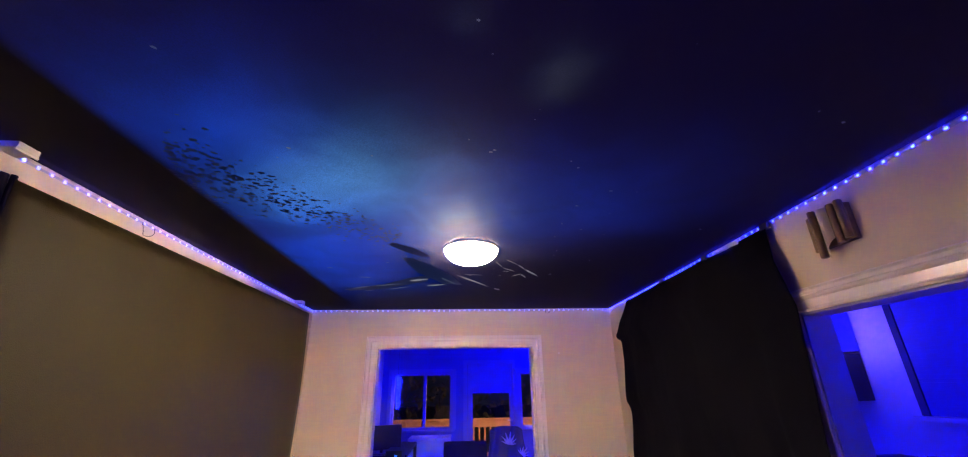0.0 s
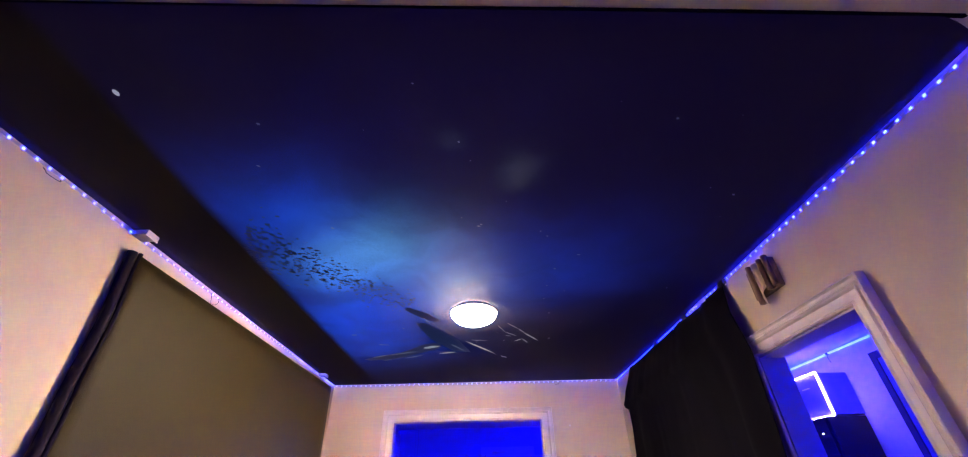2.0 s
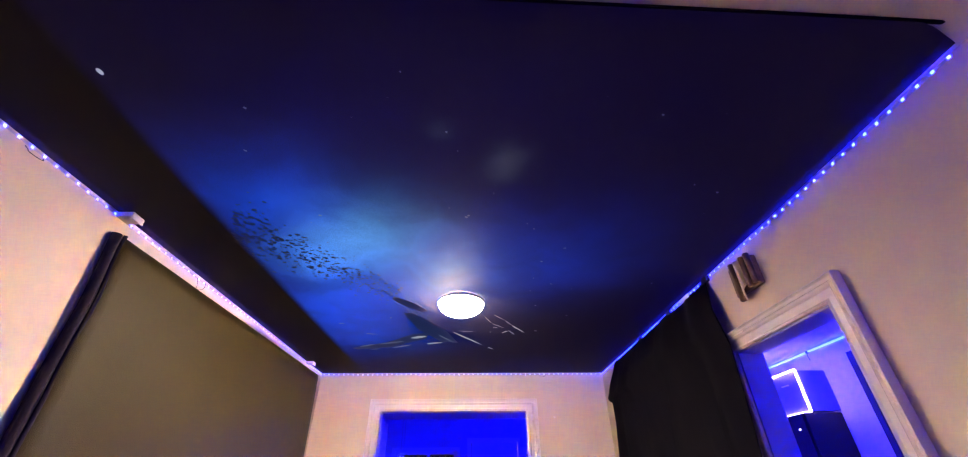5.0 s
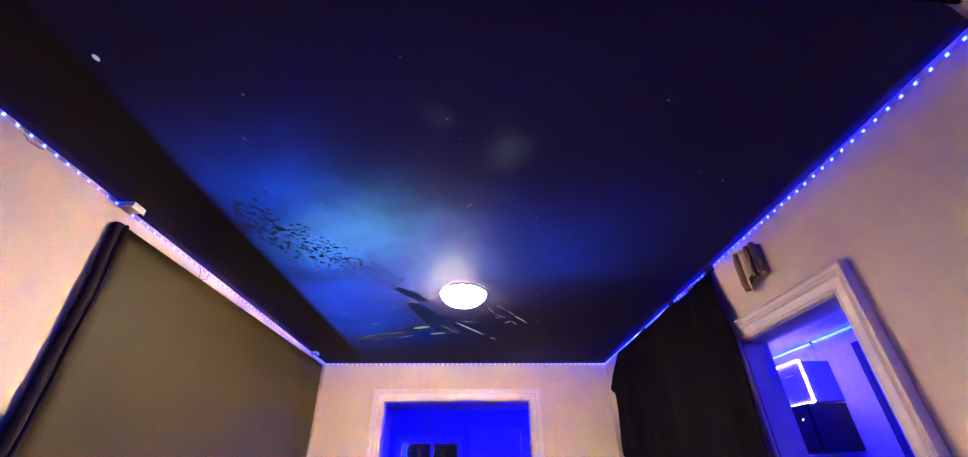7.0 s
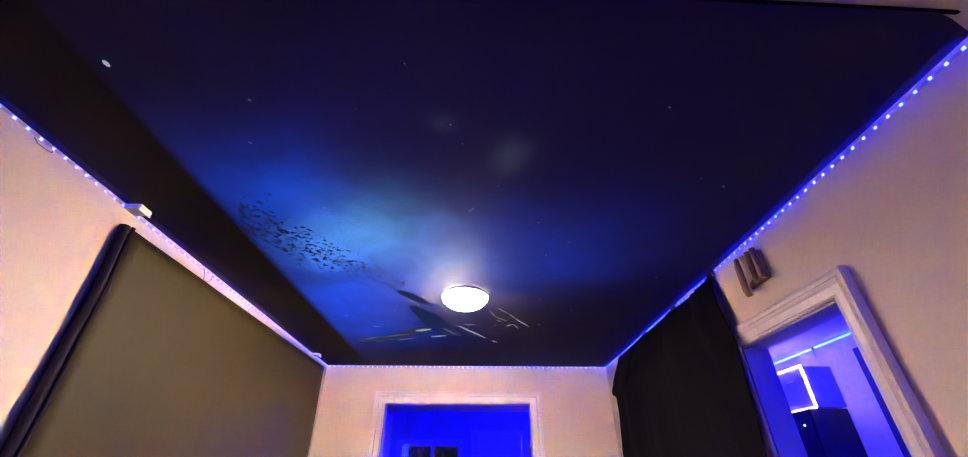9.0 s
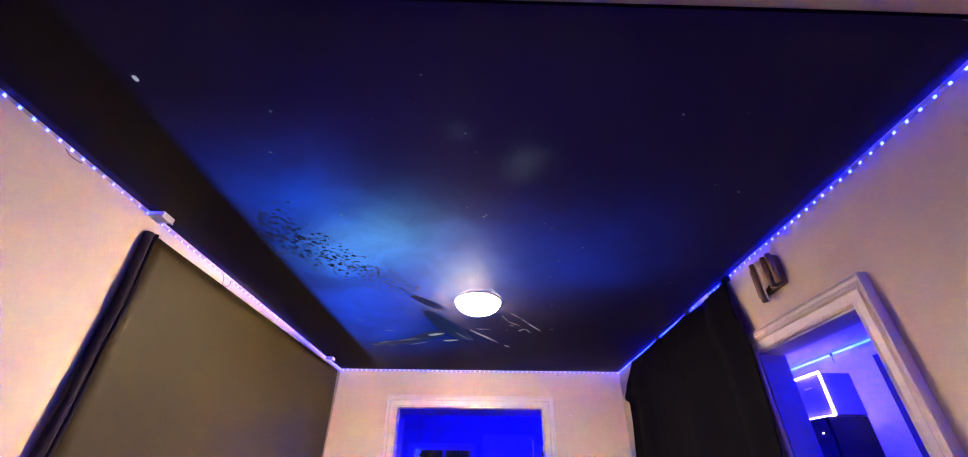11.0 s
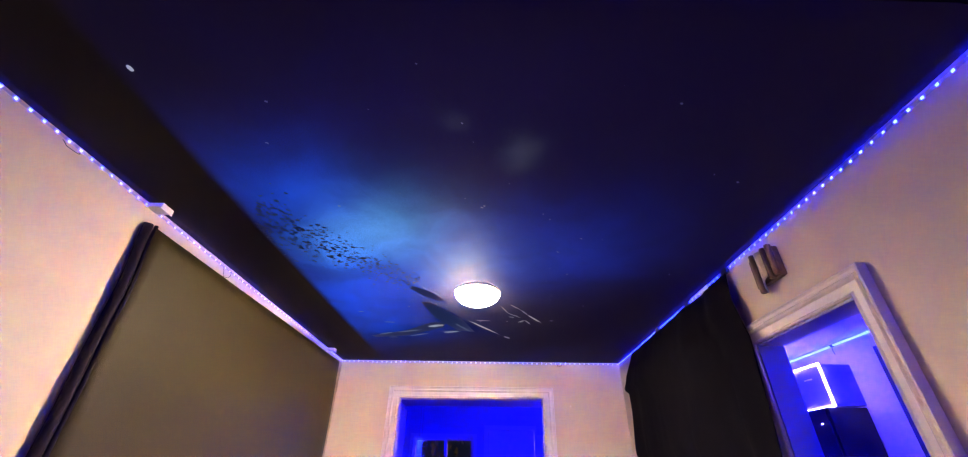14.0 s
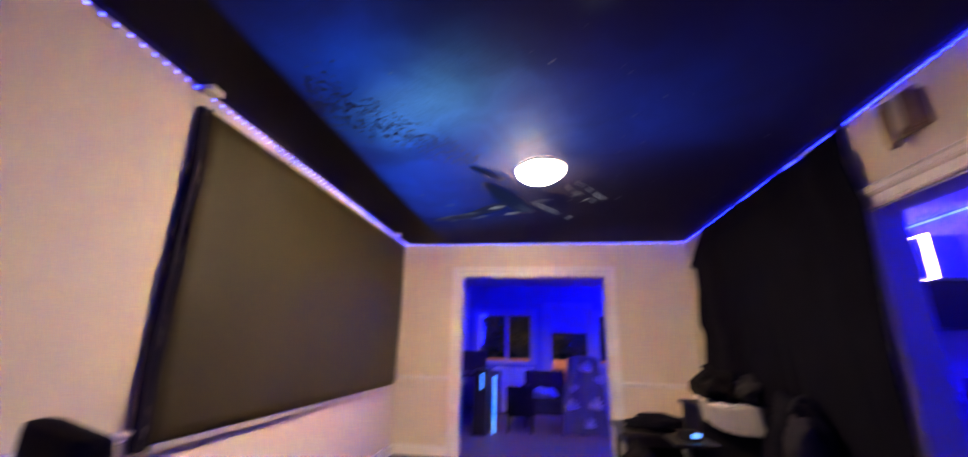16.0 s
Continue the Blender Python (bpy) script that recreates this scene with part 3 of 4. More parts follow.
loop("cable_loop", (XW + 0.008, 2.05, 2.40), (0, 1, 0), 0.045, 0.06)
loop("cable_loop", (XW + 0.006, 0.835, 2.395), (0, 1, 0), 0.04, 0.012)
loop("cable_loop", (0.93, YN - 0.006, 2.405), (1, 0, 0), 0.03, 0.035)

# ---- dark screen on the west wall ----
PY0, PY1, PZ0, PZ1 = 1.335, 4.395, 0.745, 2.308
screen = thing("wall_screen", (XW, PY0, PZ0), "large black cloth-covered screen panel on the west wall", "screen")


def rel(bm):
    return moved(bm, -XW, -PY0, -PZ0)


part("face", rel(sheet(lambda u, v: (XW + 0.050 + 0.004 * noise.noise((u * 5, v * 3, 1)), PY0 + 0.02 + 0.055 * (1 - v) + u * (PY1 - PY0 - 0.025 - 0.055 * (1 - v) + 0.045 * math.sin(math.pi * v) * u), PZ0 + 0.012 + v * (PZ1 - PZ0 - 0.016 + 0.042 * u)), 40, 24, 0.004)), M_PANEL, screen, smooth=True)
part("backing", rel(boxes((XW + 0.002, XW + 0.044, PY0 + 0.10, PY1 - 0.01, PZ0 + 0.010, PZ1 - 0.004))), M_EDGE, screen)
rollp = [(XW + 0.026 + 0.004 * math.sin(i * 0.9), PY0 + 0.050 - 0.057 * i / 20 - 0.010 * math.sin(2 * math.pi * i / 20), PZ0 - 0.01 + (PZ1 - PZ0 + 0.018) * i / 20) for i in range(21)]
part("cloth_edge", rel(tube(rollp, 0.023, 12)), M_EDGE, screen, "dark navy cloth wrapped round the edge", smooth=True)
part("cloth_fold", rel(tube([(x + 0.020, y + 0.026 + 0.003 * math.sin(i * 1.3), z + 0.004) for i, (x, y, z) in enumerate(rollp)], 0.010, 8)), M_EDGE, screen, "narrow second fold of the navy cloth", smooth=True)
part("bottom_bar", rel(boxes((XW + 0.002, XW + 0.050, PY0 + 0.10, PY1 - 0.05, PZ0 - 0.022, PZ0 + 0.008), bevel=0.003)), M_CHROME, screen, "pale metal bar under the screen")

# ---- black curtain on the east wall ----
curtain = thing("black_curtain", (XE, 3.2, 0.2), "black cloth curtain hanging from the ceiling edge", "curtain")


def ragged(v):
    """The far edge's y at v, 0 at the top."""
    pts = [(0, 4.05), (0.035, 4.08), (0.127, 4.25), (0.157, 4.36), (0.185, 4.20), (0.27, 4.20), (0.40, 4.27), (0.445, 4.29), (0.475, 4.20), (0.50, 4.185), (0.565, 4.21), (0.66, 4.28), (1.0, 4.25)]
    for (a, p), (b, q) in zip(pts, pts[1:]):
        if v <= b:
            return p + (q - p) * (v - a) / (b - a)
    return pts[-1][1]


def drape(u, v):
    y0 = 2.015 - 0.115 * min(1, v * 4.6) + 0.20 * max(0, min(v, 0.5) - 0.22)
    y = y0 + (ragged(v) - y0) * u
    fold = (0.3 + v) * (0.018 * math.sin(u * 19 + 6 * u * u + 3 * v) + 0.024 * math.sin(u * 57 + 5 * v + 1) * max(0, 1 - 2.2 * u) + 0.045 * noise.noise((u * 7, v * 2.5, 0)) + 0.012 * noise.noise((u * 26 + 3 * v, v * 5, 3))) * (1 - u ** 8) * min(1, 0.25 + u * 5)
    near = -0.008 * math.exp(-(u / 0.07) ** 2)
    sag = 0.011 * math.sin(math.pi * ((u * 3.0) % 1.0)) * max(0, 1 - v * 14)
    return (XE - 0.072 - fold - near + 0.05 * max(0, 1 - v * 10), y, 2.402 - sag - v * 2.15)


part("cloth", moved(sheet(drape, 130, 60, 0.003), -XE, -3.2, -0.2), M_BLACK, curtain, smooth=True)
for yy in (2.02, 2.62, 3.27):
    bm = boxes((-0.024, 0.0, -0.034, 0.034, -0.022, 0.014), bevel=0.005)
    part("clip", moved(bm, -0.004, yy - 3.2, 2.413 - 0.2), M_DARKP, curtain, "black clip")
# added wedge in place of the wall showing through the gap above the curtain
solid("wall_gap_wedge", moved(sheet(lambda u, v: (0, u * 0.27, -v * (0.030 - 0.024 * u)), 8, 2, 0.001), XE - 0.045, 2.22, 2.404), M_PLASTIC, "white wedge standing in for the wall seen above the sagging curtain", "paper")

# ---- door chime on the east wall ----
chime = thing("door_chime", (XE, 1.612, 2.236), "old bronze door chime with upright tubes and a cream cover", "door chime")
part("back_box", boxes((-0.032, -0.001, -0.085, 0.085, -0.075, 0.095), bevel=0.004), M_BRONZE, chime)


def chime_tube(y, x, z0, z1, r):
    bm = lathe([(0, z0), (r * 0.85, z0), (r, z0 + 0.004), (r, z1 - 0.004), (r * 0.85, z1), (0, z1)], 20)
    return moved(bm, x, y, 0)


for y, x, z0, z1, r in ((0.098, -0.040, -0.085, 0.085, 0.014), (0.066, -0.052, -0.122, 0.108, 0.017), (-0.034, -0.050, -0.078, 0.104, 0.016), (-0.068, -0.040, -0.066, 0.110, 0.017)):
    part("tube", chime_tube(y, x, z0, z1, r), M_BRONZE, chime, smooth=True)
part("cover", sheet(lambda u, v: (-0.040 - 0.030 * math.sin(math.pi * u), 0.050 - 0.066 * u, 0.10 - v * (0.23 - 0.09 * u)), 10, 6, 0.003), M_CREAM, chime, "curved cream metal cover", smooth=True)

# ---- clutter in the corner by the curtain ----
def lump(sx, sy, sz, seed, rough=0.25, sub=4):
    bm = bmesh.new()
    bmesh.ops.create_icosphere(bm, subdivisions=sub, radius=1)
    for v in bm.verts:
        k = 1 + rough * noise.noise(v.co * 1.6 + Vector((seed, 0, 0))) + 0.45 * rough * noise.noise(v.co * 4 + Vector((0, seed, 0))) - 0.5 * rough * abs(noise.noise(Vector((v.co.x * 5 + seed, v.co.y * 2, v.co.z * 2))))
        c = v.co * k
        v.co = Vector((c.x * sx, c.y * sy, max(c.z, -0.6) * sz))
    return bm



table = thing("low_table", (0.92, 3.72, 0), "low black table standing before the curtain", "table")
part("tabletop", boxes((-0.32, 0.32, -0.30, 0.30, 0.525, 0.555), bevel=0.006), M_DARKP, table)
part("apron", boxes((-0.28, 0.28, -0.26, 0.26, 0.45, 0.524), bevel=0.004), M_DARKP, table)
for xx in (-0.26, 0.26):
    for yy in (-0.24, 0.24):
        part("leg", boxes((xx - 0.02, xx + 0.02, yy - 0.02, yy + 0.02, 0, 0.45), bevel=0.004), M_DARKP, table)
solid("crumpled_cloth", moved(lump(0.27, 0.22, 0.07, 4, 0.35), 0.95, 3.62, 0.597), M_BLACK, "crumpled black cloth lying on the low table", "cloth", smooth=True)

stand = thing("side_stand", (1.02, 3.0, 0), "small black stand beside the storage box", "stand")
part("top", boxes((-0.17, 0.10, -0.16, 0.16, 0.58, 0.60), bevel=0.004), M_DARKP, stand)
part("column", lathe([(0, 0.03), (0.03, 0.03), (0.03, 0.58), (0, 0.58)], 20), M_DARKP, stand, smooth=True)
part("foot", lathe([(0, 0), (0.16, 0), (0.16, 0.02), (0.03, 0.035), (0, 0.035)], 28), M_DARKP, stand, smooth=True)
gadget = thing("small_device", (0.99, 2.98, 0.60), "small dark grey device with a glowing blue display", "device")
part("case", boxes((-0.09, 0.05, -0.04, 0.05, 0.0, 0.065), bevel=0.008), M_GREY, gadget)
part("display", boxes((-0.010, 0.044, -0.0425, -0.0395, 0.022, 0.052), bevel=0.0008), M_CYAN, gadget, "lit blue display")

basket = thing("storage_box", (1.33, 3.30, 0.0), "tall black plastic storage box heaped with dark cloth", "storage box")
for nm, d in (("front_panel", (-0.23, 0.23, -0.20, -0.19, 0.02, 0.80)), ("back_panel", (-0.23, 0.23, 0.19, 0.20, 0.02, 0.80)), ("side_panel", (-0.23, -0.22, -0.189, 0.189, 0.02, 0.80)),
              ("side_panel", (0.22, 0.23, -0.189, 0.189, 0.02, 0.80)), ("bottom_panel", (-0.219, 0.219, -0.189, 0.189, 0.0, 0.03))):
    part(nm, boxes(d, bevel=0.003), M_DARKP, basket)
part("rim", boxes((-0.245, 0.245, -0.218, -0.201, 0.785, 0.812), (-0.245, -0.231, -0.2, 0.218, 0.785, 0.812), (0.231, 0.245, -0.2, 0.218, 0.785, 0.812), (-0.23, 0.23, 0.201, 0.218, 0.785, 0.812), bevel=0.004), M_DARKP, basket)
solid("dark_clothes", moved(lump(0.15, 0.15, 0.16, 2, 0.5), 1.31, 3.33, 0.92, ry=12), M_DARKCLOTH, "heap of dark brown-black clothes in the storage box", "clothes", smooth=True)
solid("folded_jacket", moved(lump(0.09, 0.15, 0.13, 9, 0.45), 1.50, 3.27, 0.90, ry=38), M_GREY, "folded dark grey jacket in the storage box", "clothes", smooth=True)
solid("dark_scarf", moved(lump(0.10, 0.13, 0.09, 15, 0.5), 1.46, 3.36, 0.86), M_BLACK, "black scarf bunched in the storage box", "scarf", smooth=True)
def towel(u, v):
    """Over the box's front rim: v runs from inside, over the rim and down."""
    x = 1.09 + 0.40 * u
    wave = 0.006 * math.sin(u * 17 + 3 * v) + 0.004 * math.sin(u * 41 + 2)
    if v < 0.3:
        return (x, 3.17 - 0.22 * v, 0.826 + 0.05 * math.exp(-(u / 0.14) ** 2) + wave)
    k = (v - 0.3) / 0.7
    return (x + 0.02 * k, 3.074 - 0.02 * k - wave * k, 0.818 + 0.05 * math.exp(-(u / 0.14) ** 2) - k * (0.14 + 0.07 * u) + 0.008 * math.sin(u * 9))


M_TOWEL = mat("grey_towel", (0.30, 0.28, 0.29), 0.9, vary=0.2, scale=14, fine=240, bump=0.6)
solid("grey_towel", sheet(towel, 40, 18, 0.006), M_TOWEL, "rumpled grey towel hanging over the storage box's rim", "towel", smooth=True)
solid("black_sack", moved(lump(0.24, 0.22, 0.33, 21, 0.22), 0.92, 3.72, 0.20), M_DARKCLOTH, "full black sack standing under the low table", "sack", smooth=True)
solid("black_sack", moved(lump(0.20, 0.17, 0.27, 25, 0.25), 0.98, 3.33, 0.165), M_DARKCLOTH, "full black sack between stand and low table", "sack", smooth=True)
solid("black_sack", moved(lump(0.17, 0.15, 0.30, 31, 0.25), 0.70, 3.36, 0.18), M_DARKCLOTH, "full black sack before the low table", "sack", smooth=True)
bag = thing("black_bag", (1.42, 2.50, 0), "bulging black bag leaning against the curtain", "bag")
part("body", moved(lump(0.21, 0.17, 0.46, 6, 0.28), 0, 0, 0.49), M_BLACK, bag, smooth=True)
part("pocket", moved(lump(0.09, 0.07, 0.14, 12, 0.25), -0.06, -0.14, 0.72), M_GREY, bag, "grey front pocket", smooth=True)
part("handle", tube([(-0.08 + 0.012 * i, -0.10, 0.88 + 0.08 * math.sin(math.pi * i / 13)) for i in range(14)], 0.010, 8), M_GREY, bag, smooth=True)

# unseen blue strip added on the south wall to tint the rear walls
solid("led_strip", boxes((-0.4, XE - 0.05, YS + 0.002, YS + 0.008, 2.398, 2.408)), M_STRIP, "unseen blue light strip added along the south wall's top", "light strip", "light strips round the ceiling")

# ---- office chair by the west wall ----
chair = thing("office_chair", (-1.27, 0.60, 0), "black office chair with a rounded padded back", "chair")
part("backrest", moved(boxes((-0.24, 0.24, -0.045, 0.045, 0.50, 0.96), bevel=0.035), 0, 0.16, 0, rz=-25), M_BLACK, chair, smooth=True)
part("seat", boxes((-0.25, 0.25, -0.30, 0.16, 0.42, 0.50), bevel=0.03), M_BLACK, chair, smooth=True)
part("gas_lift", lathe([(0, 0.09), (0.03, 0.09), (0.025, 0.42), (0, 0.42)], 16), M_DARKP, chair, smooth=True)
for a in range(5):
    part("leg", moved(boxes((0.02, 0.30, -0.02, 0.02, 0.05, 0.085), bevel=0.006), rz=72 * a), M_DARKP, chair)
    bm = lathe([(0, -0.01), (0.025, -0.01), (0.025, 0.01), (0, 0.01)], 16)
    part("castor", moved(moved(bm, 0, 0, 0, rx=90), 0.29 * math.cos(radians(72 * a)), 0.29 * math.sin(radians(72 * a)), 0.025), M_DARKP, chair, smooth=True)

# ---- north room: blue light ----
def bar(name, d, material, label, category="light strip", group=""):
    return solid(name, boxes(d, bevel=0.001), material, label, category, group)


bar("led_strip", (KX0 + 0.1, KX1 - 0.1, YN + T + 0.004, YN + T + 0.014, 2.395, 2.410), M_STRIPN, "blue light strip along the north room's ceiling edge", group="light strips beyond")
bar("led_strip", (KX1 - 0.014, KX1 - 0.004, YN + T + 0.1, KY - 0.1, 2.395, 2.410), M_STRIPN, "blue light strip along the north room's ceiling edge", group="light strips beyond")


def window_unit(name, label, x0, x1, z0, z1, mullions):
    w = thing(name, ((x0 + x1) / 2, KY, z0), label, "window", kind="structure")
    cx = (x0 + x1) / 2
    hw, h, f = (x1 - x0) / 2, z1 - z0, 0.045
    fr = part("window_frame", boxes((-hw, -hw + f, 0.02, 0.09, 0, h), (hw - f, hw, 0.02, 0.09, 0, h), (-hw + f, hw - f, 0.02, 0.09, 0, f), (-hw + f, hw - f, 0.02, 0.09, h - f, h), bevel=0.004), M_SASHTINT, w)
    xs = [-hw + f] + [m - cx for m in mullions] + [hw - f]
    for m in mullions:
        part("mullion", boxes((m - cx - 0.03, m - cx + 0.03, 0.022, 0.088, f, h - f), bevel=0.003), M_SASHTINT, w)
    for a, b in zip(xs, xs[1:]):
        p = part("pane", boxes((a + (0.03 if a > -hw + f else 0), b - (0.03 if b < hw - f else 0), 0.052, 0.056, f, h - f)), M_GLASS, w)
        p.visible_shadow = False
    part("window_sill", boxes((-hw - 0.05, hw + 0.05, -0.05, 0.02, -0.03, 0), bevel=0.005), M_SASHTINT, w)
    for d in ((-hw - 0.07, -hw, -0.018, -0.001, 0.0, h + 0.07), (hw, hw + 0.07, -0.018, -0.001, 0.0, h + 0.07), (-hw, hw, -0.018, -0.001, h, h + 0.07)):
        part("casing", boxes(d, bevel=0.004), M_SASHTINT, w)
    return w


# white frames, with the room's blue light put into their paint
window_unit("window_1", "blue-tinted white framed window with two dark night panes", WX0, WX1, WZ0, WZ1, (-0.75,))
window_unit("window_2", "blue-tinted white framed narrow window beside the garden door", VX0, VX1, WZ0, WZ1, ())
gd = thing("door_3", (DX0, KY, 0), "white half-glazed garden door with blue light tinted into its paint", "door", kind="structure")
wdt = DX1 - DX0
g0, g1 = 0.10, wdt - 0.085
part("door_leaf", boxes((0.005, g0, 0.04, 0.085, 0.01, DZ1), (g1, wdt - 0.005, 0.04, 0.085, 0.01, DZ1), (g0, g1, 0.04, 0.085, 0.01, 0.34), (g0, g1, 0.04, 0.085, 1.485, DZ1), bevel=0.003), M_SASHTINT, gd)
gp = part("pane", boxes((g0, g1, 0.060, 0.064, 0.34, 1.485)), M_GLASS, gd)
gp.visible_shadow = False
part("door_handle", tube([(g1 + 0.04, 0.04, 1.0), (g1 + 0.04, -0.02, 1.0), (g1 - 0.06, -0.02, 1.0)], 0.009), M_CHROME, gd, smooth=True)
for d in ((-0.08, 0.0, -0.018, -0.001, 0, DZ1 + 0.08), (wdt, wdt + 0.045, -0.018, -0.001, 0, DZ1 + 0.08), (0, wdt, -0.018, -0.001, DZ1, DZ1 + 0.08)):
    part("casing", boxes(d, bevel=0.004), M_SASHTINT, gd)


def side_drape(u, v):
    return (KX0 + 0.05 + 0.035 * math.sin(u * 68) + 0.01 * math.sin(u * 142), 5.4 + u * 3.0, 2.33 - v * 1.9)


solid("pale_curtain", sheet(side_drape, 140, 8, 0.003), M_WHITETINT, "pale gathered curtain on the north room's side wall", "curtain", smooth=True)

monitor = thing("monitor", (-1.16, 6.45, 0.75), "black monitor on a stand in the blue room", "monitor")
part("screen", moved(boxes((-0.03, 0.03, -0.27, 0.27, 0.05, 0.36), bevel=0.006), rz=-62), M_DARKP, monitor)
part("stand", boxes((-0.02, 0.02, -0.02, 0.02, 0.01, 0.12), bevel=0.003), M_DARKP, monitor)
part("foot", boxes((-0.11, 0.11, -0.09, 0.09, 0, 0.012), bevel=0.003), M_DARKP, monitor)
desk = thing("desk", (-1.15, 7.05, 0), "dark desk against the north room's side wall", "desk")
part("desktop", boxes((-0.42, 0.36, -0.75, 0.75, 0.72, 0.75), bevel=0.004), M_DARKP, desk)
for xx in (-0.39, 0.33):
    for yy in (-0.71, 0.71):
        part("leg", boxes((xx - 0.025, xx + 0.025, yy - 0.025, yy + 0.025, 0, 0.72), bevel=0.003), M_DARKP, desk)
tower = thing("computer_tower", (-0.90, 6.0, 0.0), "tall black computer tower with a cyan light bar", "computer")
part("case", boxes((-0.10, 0.10, -0.18, 0.18, 0, 0.86), bevel=0.006), M_DARKP, tower)
part("light", boxes((0.014, 0.040, -0.186, -0.1805, 0.60, 0.81), bevel=0.0008), M_CYAN, tower, "glowing cyan bar")
# dotted strands stand in for a light strip's reflection in the window
string = thing("strip_reflection", (-1.26, 8.36, 1.25), "two strands of tiny blue lights standing in for a strip's reflection in the window", "string light")
for dx in (0.0, 0.05):
    part("strand", tube([(dx + 0.004 * math.sin(k), 0, 0.045 * k) for k in range(27)], 0.002, 6), M_CABLE, string, smooth=True)
    for k in range(14):
        o = new("bulb", DIE)
        o.parent = string
        o.matrix_basis = pose(dx + 0.004 * math.sin(k), -0.003, 0.045 * k, 90)
bar("light_bar", (-0.725, -0.700, 5.98, 6.00, 0.0, 0.77), M_CYAN, "upright cyan light bar standing on the floor")
washer = thing("white_appliance", (-0.585, 8.05, 0), "white square appliance standing under the window", "appliance")
part("body", boxes((-0.36, 0.36, -0.30, 0.30, 0.03, 0.76), bevel=0.012), M_PLASTIC, washer)
part("lid", boxes((-0.365, 0.365, -0.305, 0.30, 0.763, 0.79), bevel=0.008), M_PLASTIC, washer)
part("plinth", boxes((-0.29, 0.29, -0.27, 0.27, 0, 0.03)), M_DARKP, washer)

stool = thing("dark_chair", (-0.35, 6.3, 0), "dark rounded chair back in the blue room", "chair")
part("backrest", moved(boxes((-0.20, 0.20, -0.05, 0.05, 0.22, 0.63), bevel=0.04), 0, -0.18, 0), M_BLACK, stool, smooth=True)
part("seat", boxes((-0.20, 0.20, -0.2, 0.22, 0.36, 0.44), bevel=0.02), M_BLACK, stool, smooth=True)
for xx in (-0.17, 0.17):
    for yy in (-0.17, 0.19):
        part("leg", boxes((xx - 0.018, xx + 0.018, yy - 0.018, yy + 0.018, 0, 0.36), bevel=0.003), M_DARKP, stool)
arm = thing("armchair", (0.02, 6.9, 0), "purple-grey upholstered armchair with a throw", "armchair")
part("seat", boxes((-0.32, 0.32, -0.30, 0.30, 0.18, 0.42), bevel=0.04), M_GREY, arm, smooth=True)
part("backrest", boxes((-0.34, 0.34, 0.22, 0.38, 0.20, 0.80), bevel=0.05), M_GREY, arm, smooth=True)
for xx in (-0.36, 0.28):
    part("armrest", boxes((xx, xx + 0.10, -0.30, 0.24, 0.12, 0.58), bevel=0.03), M_GREY, arm, smooth=True)
for xx in (-0.3, 0.3):
    for yy in (-0.25, 0.3):
        part("leg", boxes((xx - 0.02, xx + 0.02, yy - 0.02, yy + 0.02, 0, 0.18)), M_DARKP, arm)
# the throw's colour has the blue light tinted in, as on the walls
solid("throw", moved(lump(0.22, 0.2, 0.09, 21, 0.4), -0.02, 6.82, 0.475), M_BLUETINT, "blue-tinted pale crumpled throw lying on the armchair", "throw", smooth=True)

high = thing("draped_chair", (0.58, 6.3, 0), "high-backed chair under a blanket printed with pale leaves", "chair")
part("blanket", sheet(lambda u, v: ((2 * u - 1) * (0.235 + 0.12 * v) + 0.015 * math.sin(v * 9 + u * 4), -0.05 - 0.03 * math.sin(u * 13 + v * 2) - 0.10 * v * v - 0.07 * math.sin(math.pi * u), 1.085 - v * 1.06 - 0.06 * (2 * u - 1) ** 4), 36, 36, 0.006), M_LILAC, high, "grey-lilac blanket hanging to the floor", smooth=True)
part("backrest", boxes((-0.22, 0.22, 0.0, 0.10, 0.35, 1.04), bevel=0.045), M_GREY, high, smooth=True)
part("seat", boxes((-0.27, 0.27, 0.0, 0.46, 0.36, 0.46), bevel=0.03), M_GREY, high, smooth=True)
for xx in (-0.23, 0.23):
    for yy in (0.04, 0.42):
        part("leg", boxes((xx - 0.02, xx + 0.02, yy - 0.02, yy + 0.02, 0, 0.36)), M_DARKP, high)


def leaf_fan(x, z, s, turn):
    """A fan of pointed leaflets lying on the blanket."""
    bm = bmesh.new()
    for k in range(-3, 4):
        a = radians(turn + 26 * k)
        ln = s * (1 - 0.11 * abs(k))
        dx, dz = math.sin(a), math.cos(a)
        px, pz = math.cos(a), -math.sin(a)
        pts = [(0, 0), (0.35, 0.09), (0.7, 0.06), (1, 0), (0.7, -0.06), (0.35, -0.09)]
        f = [bm.verts.new((x + ln * (dx * q + px * w), 0, z + ln * (dz * q + pz * w))) for q, w in pts]
        bm.faces.new(f)
    for v in bm.verts:
        w = (1.085 - v.co.z) / 1.06
        u = 0.5 + v.co.x / (0.47 + 0.24 * w)
        v.co.y = -0.05 - 0.03 * math.sin(u * 13 + w * 2) - 0.10 * w * w - 0.07 * math.sin(math.pi * max(0, min(1, u))) - 0.016
    bmesh.ops.solidify(bm, geom=bm.faces[:], thickness=0.002)
    return bm


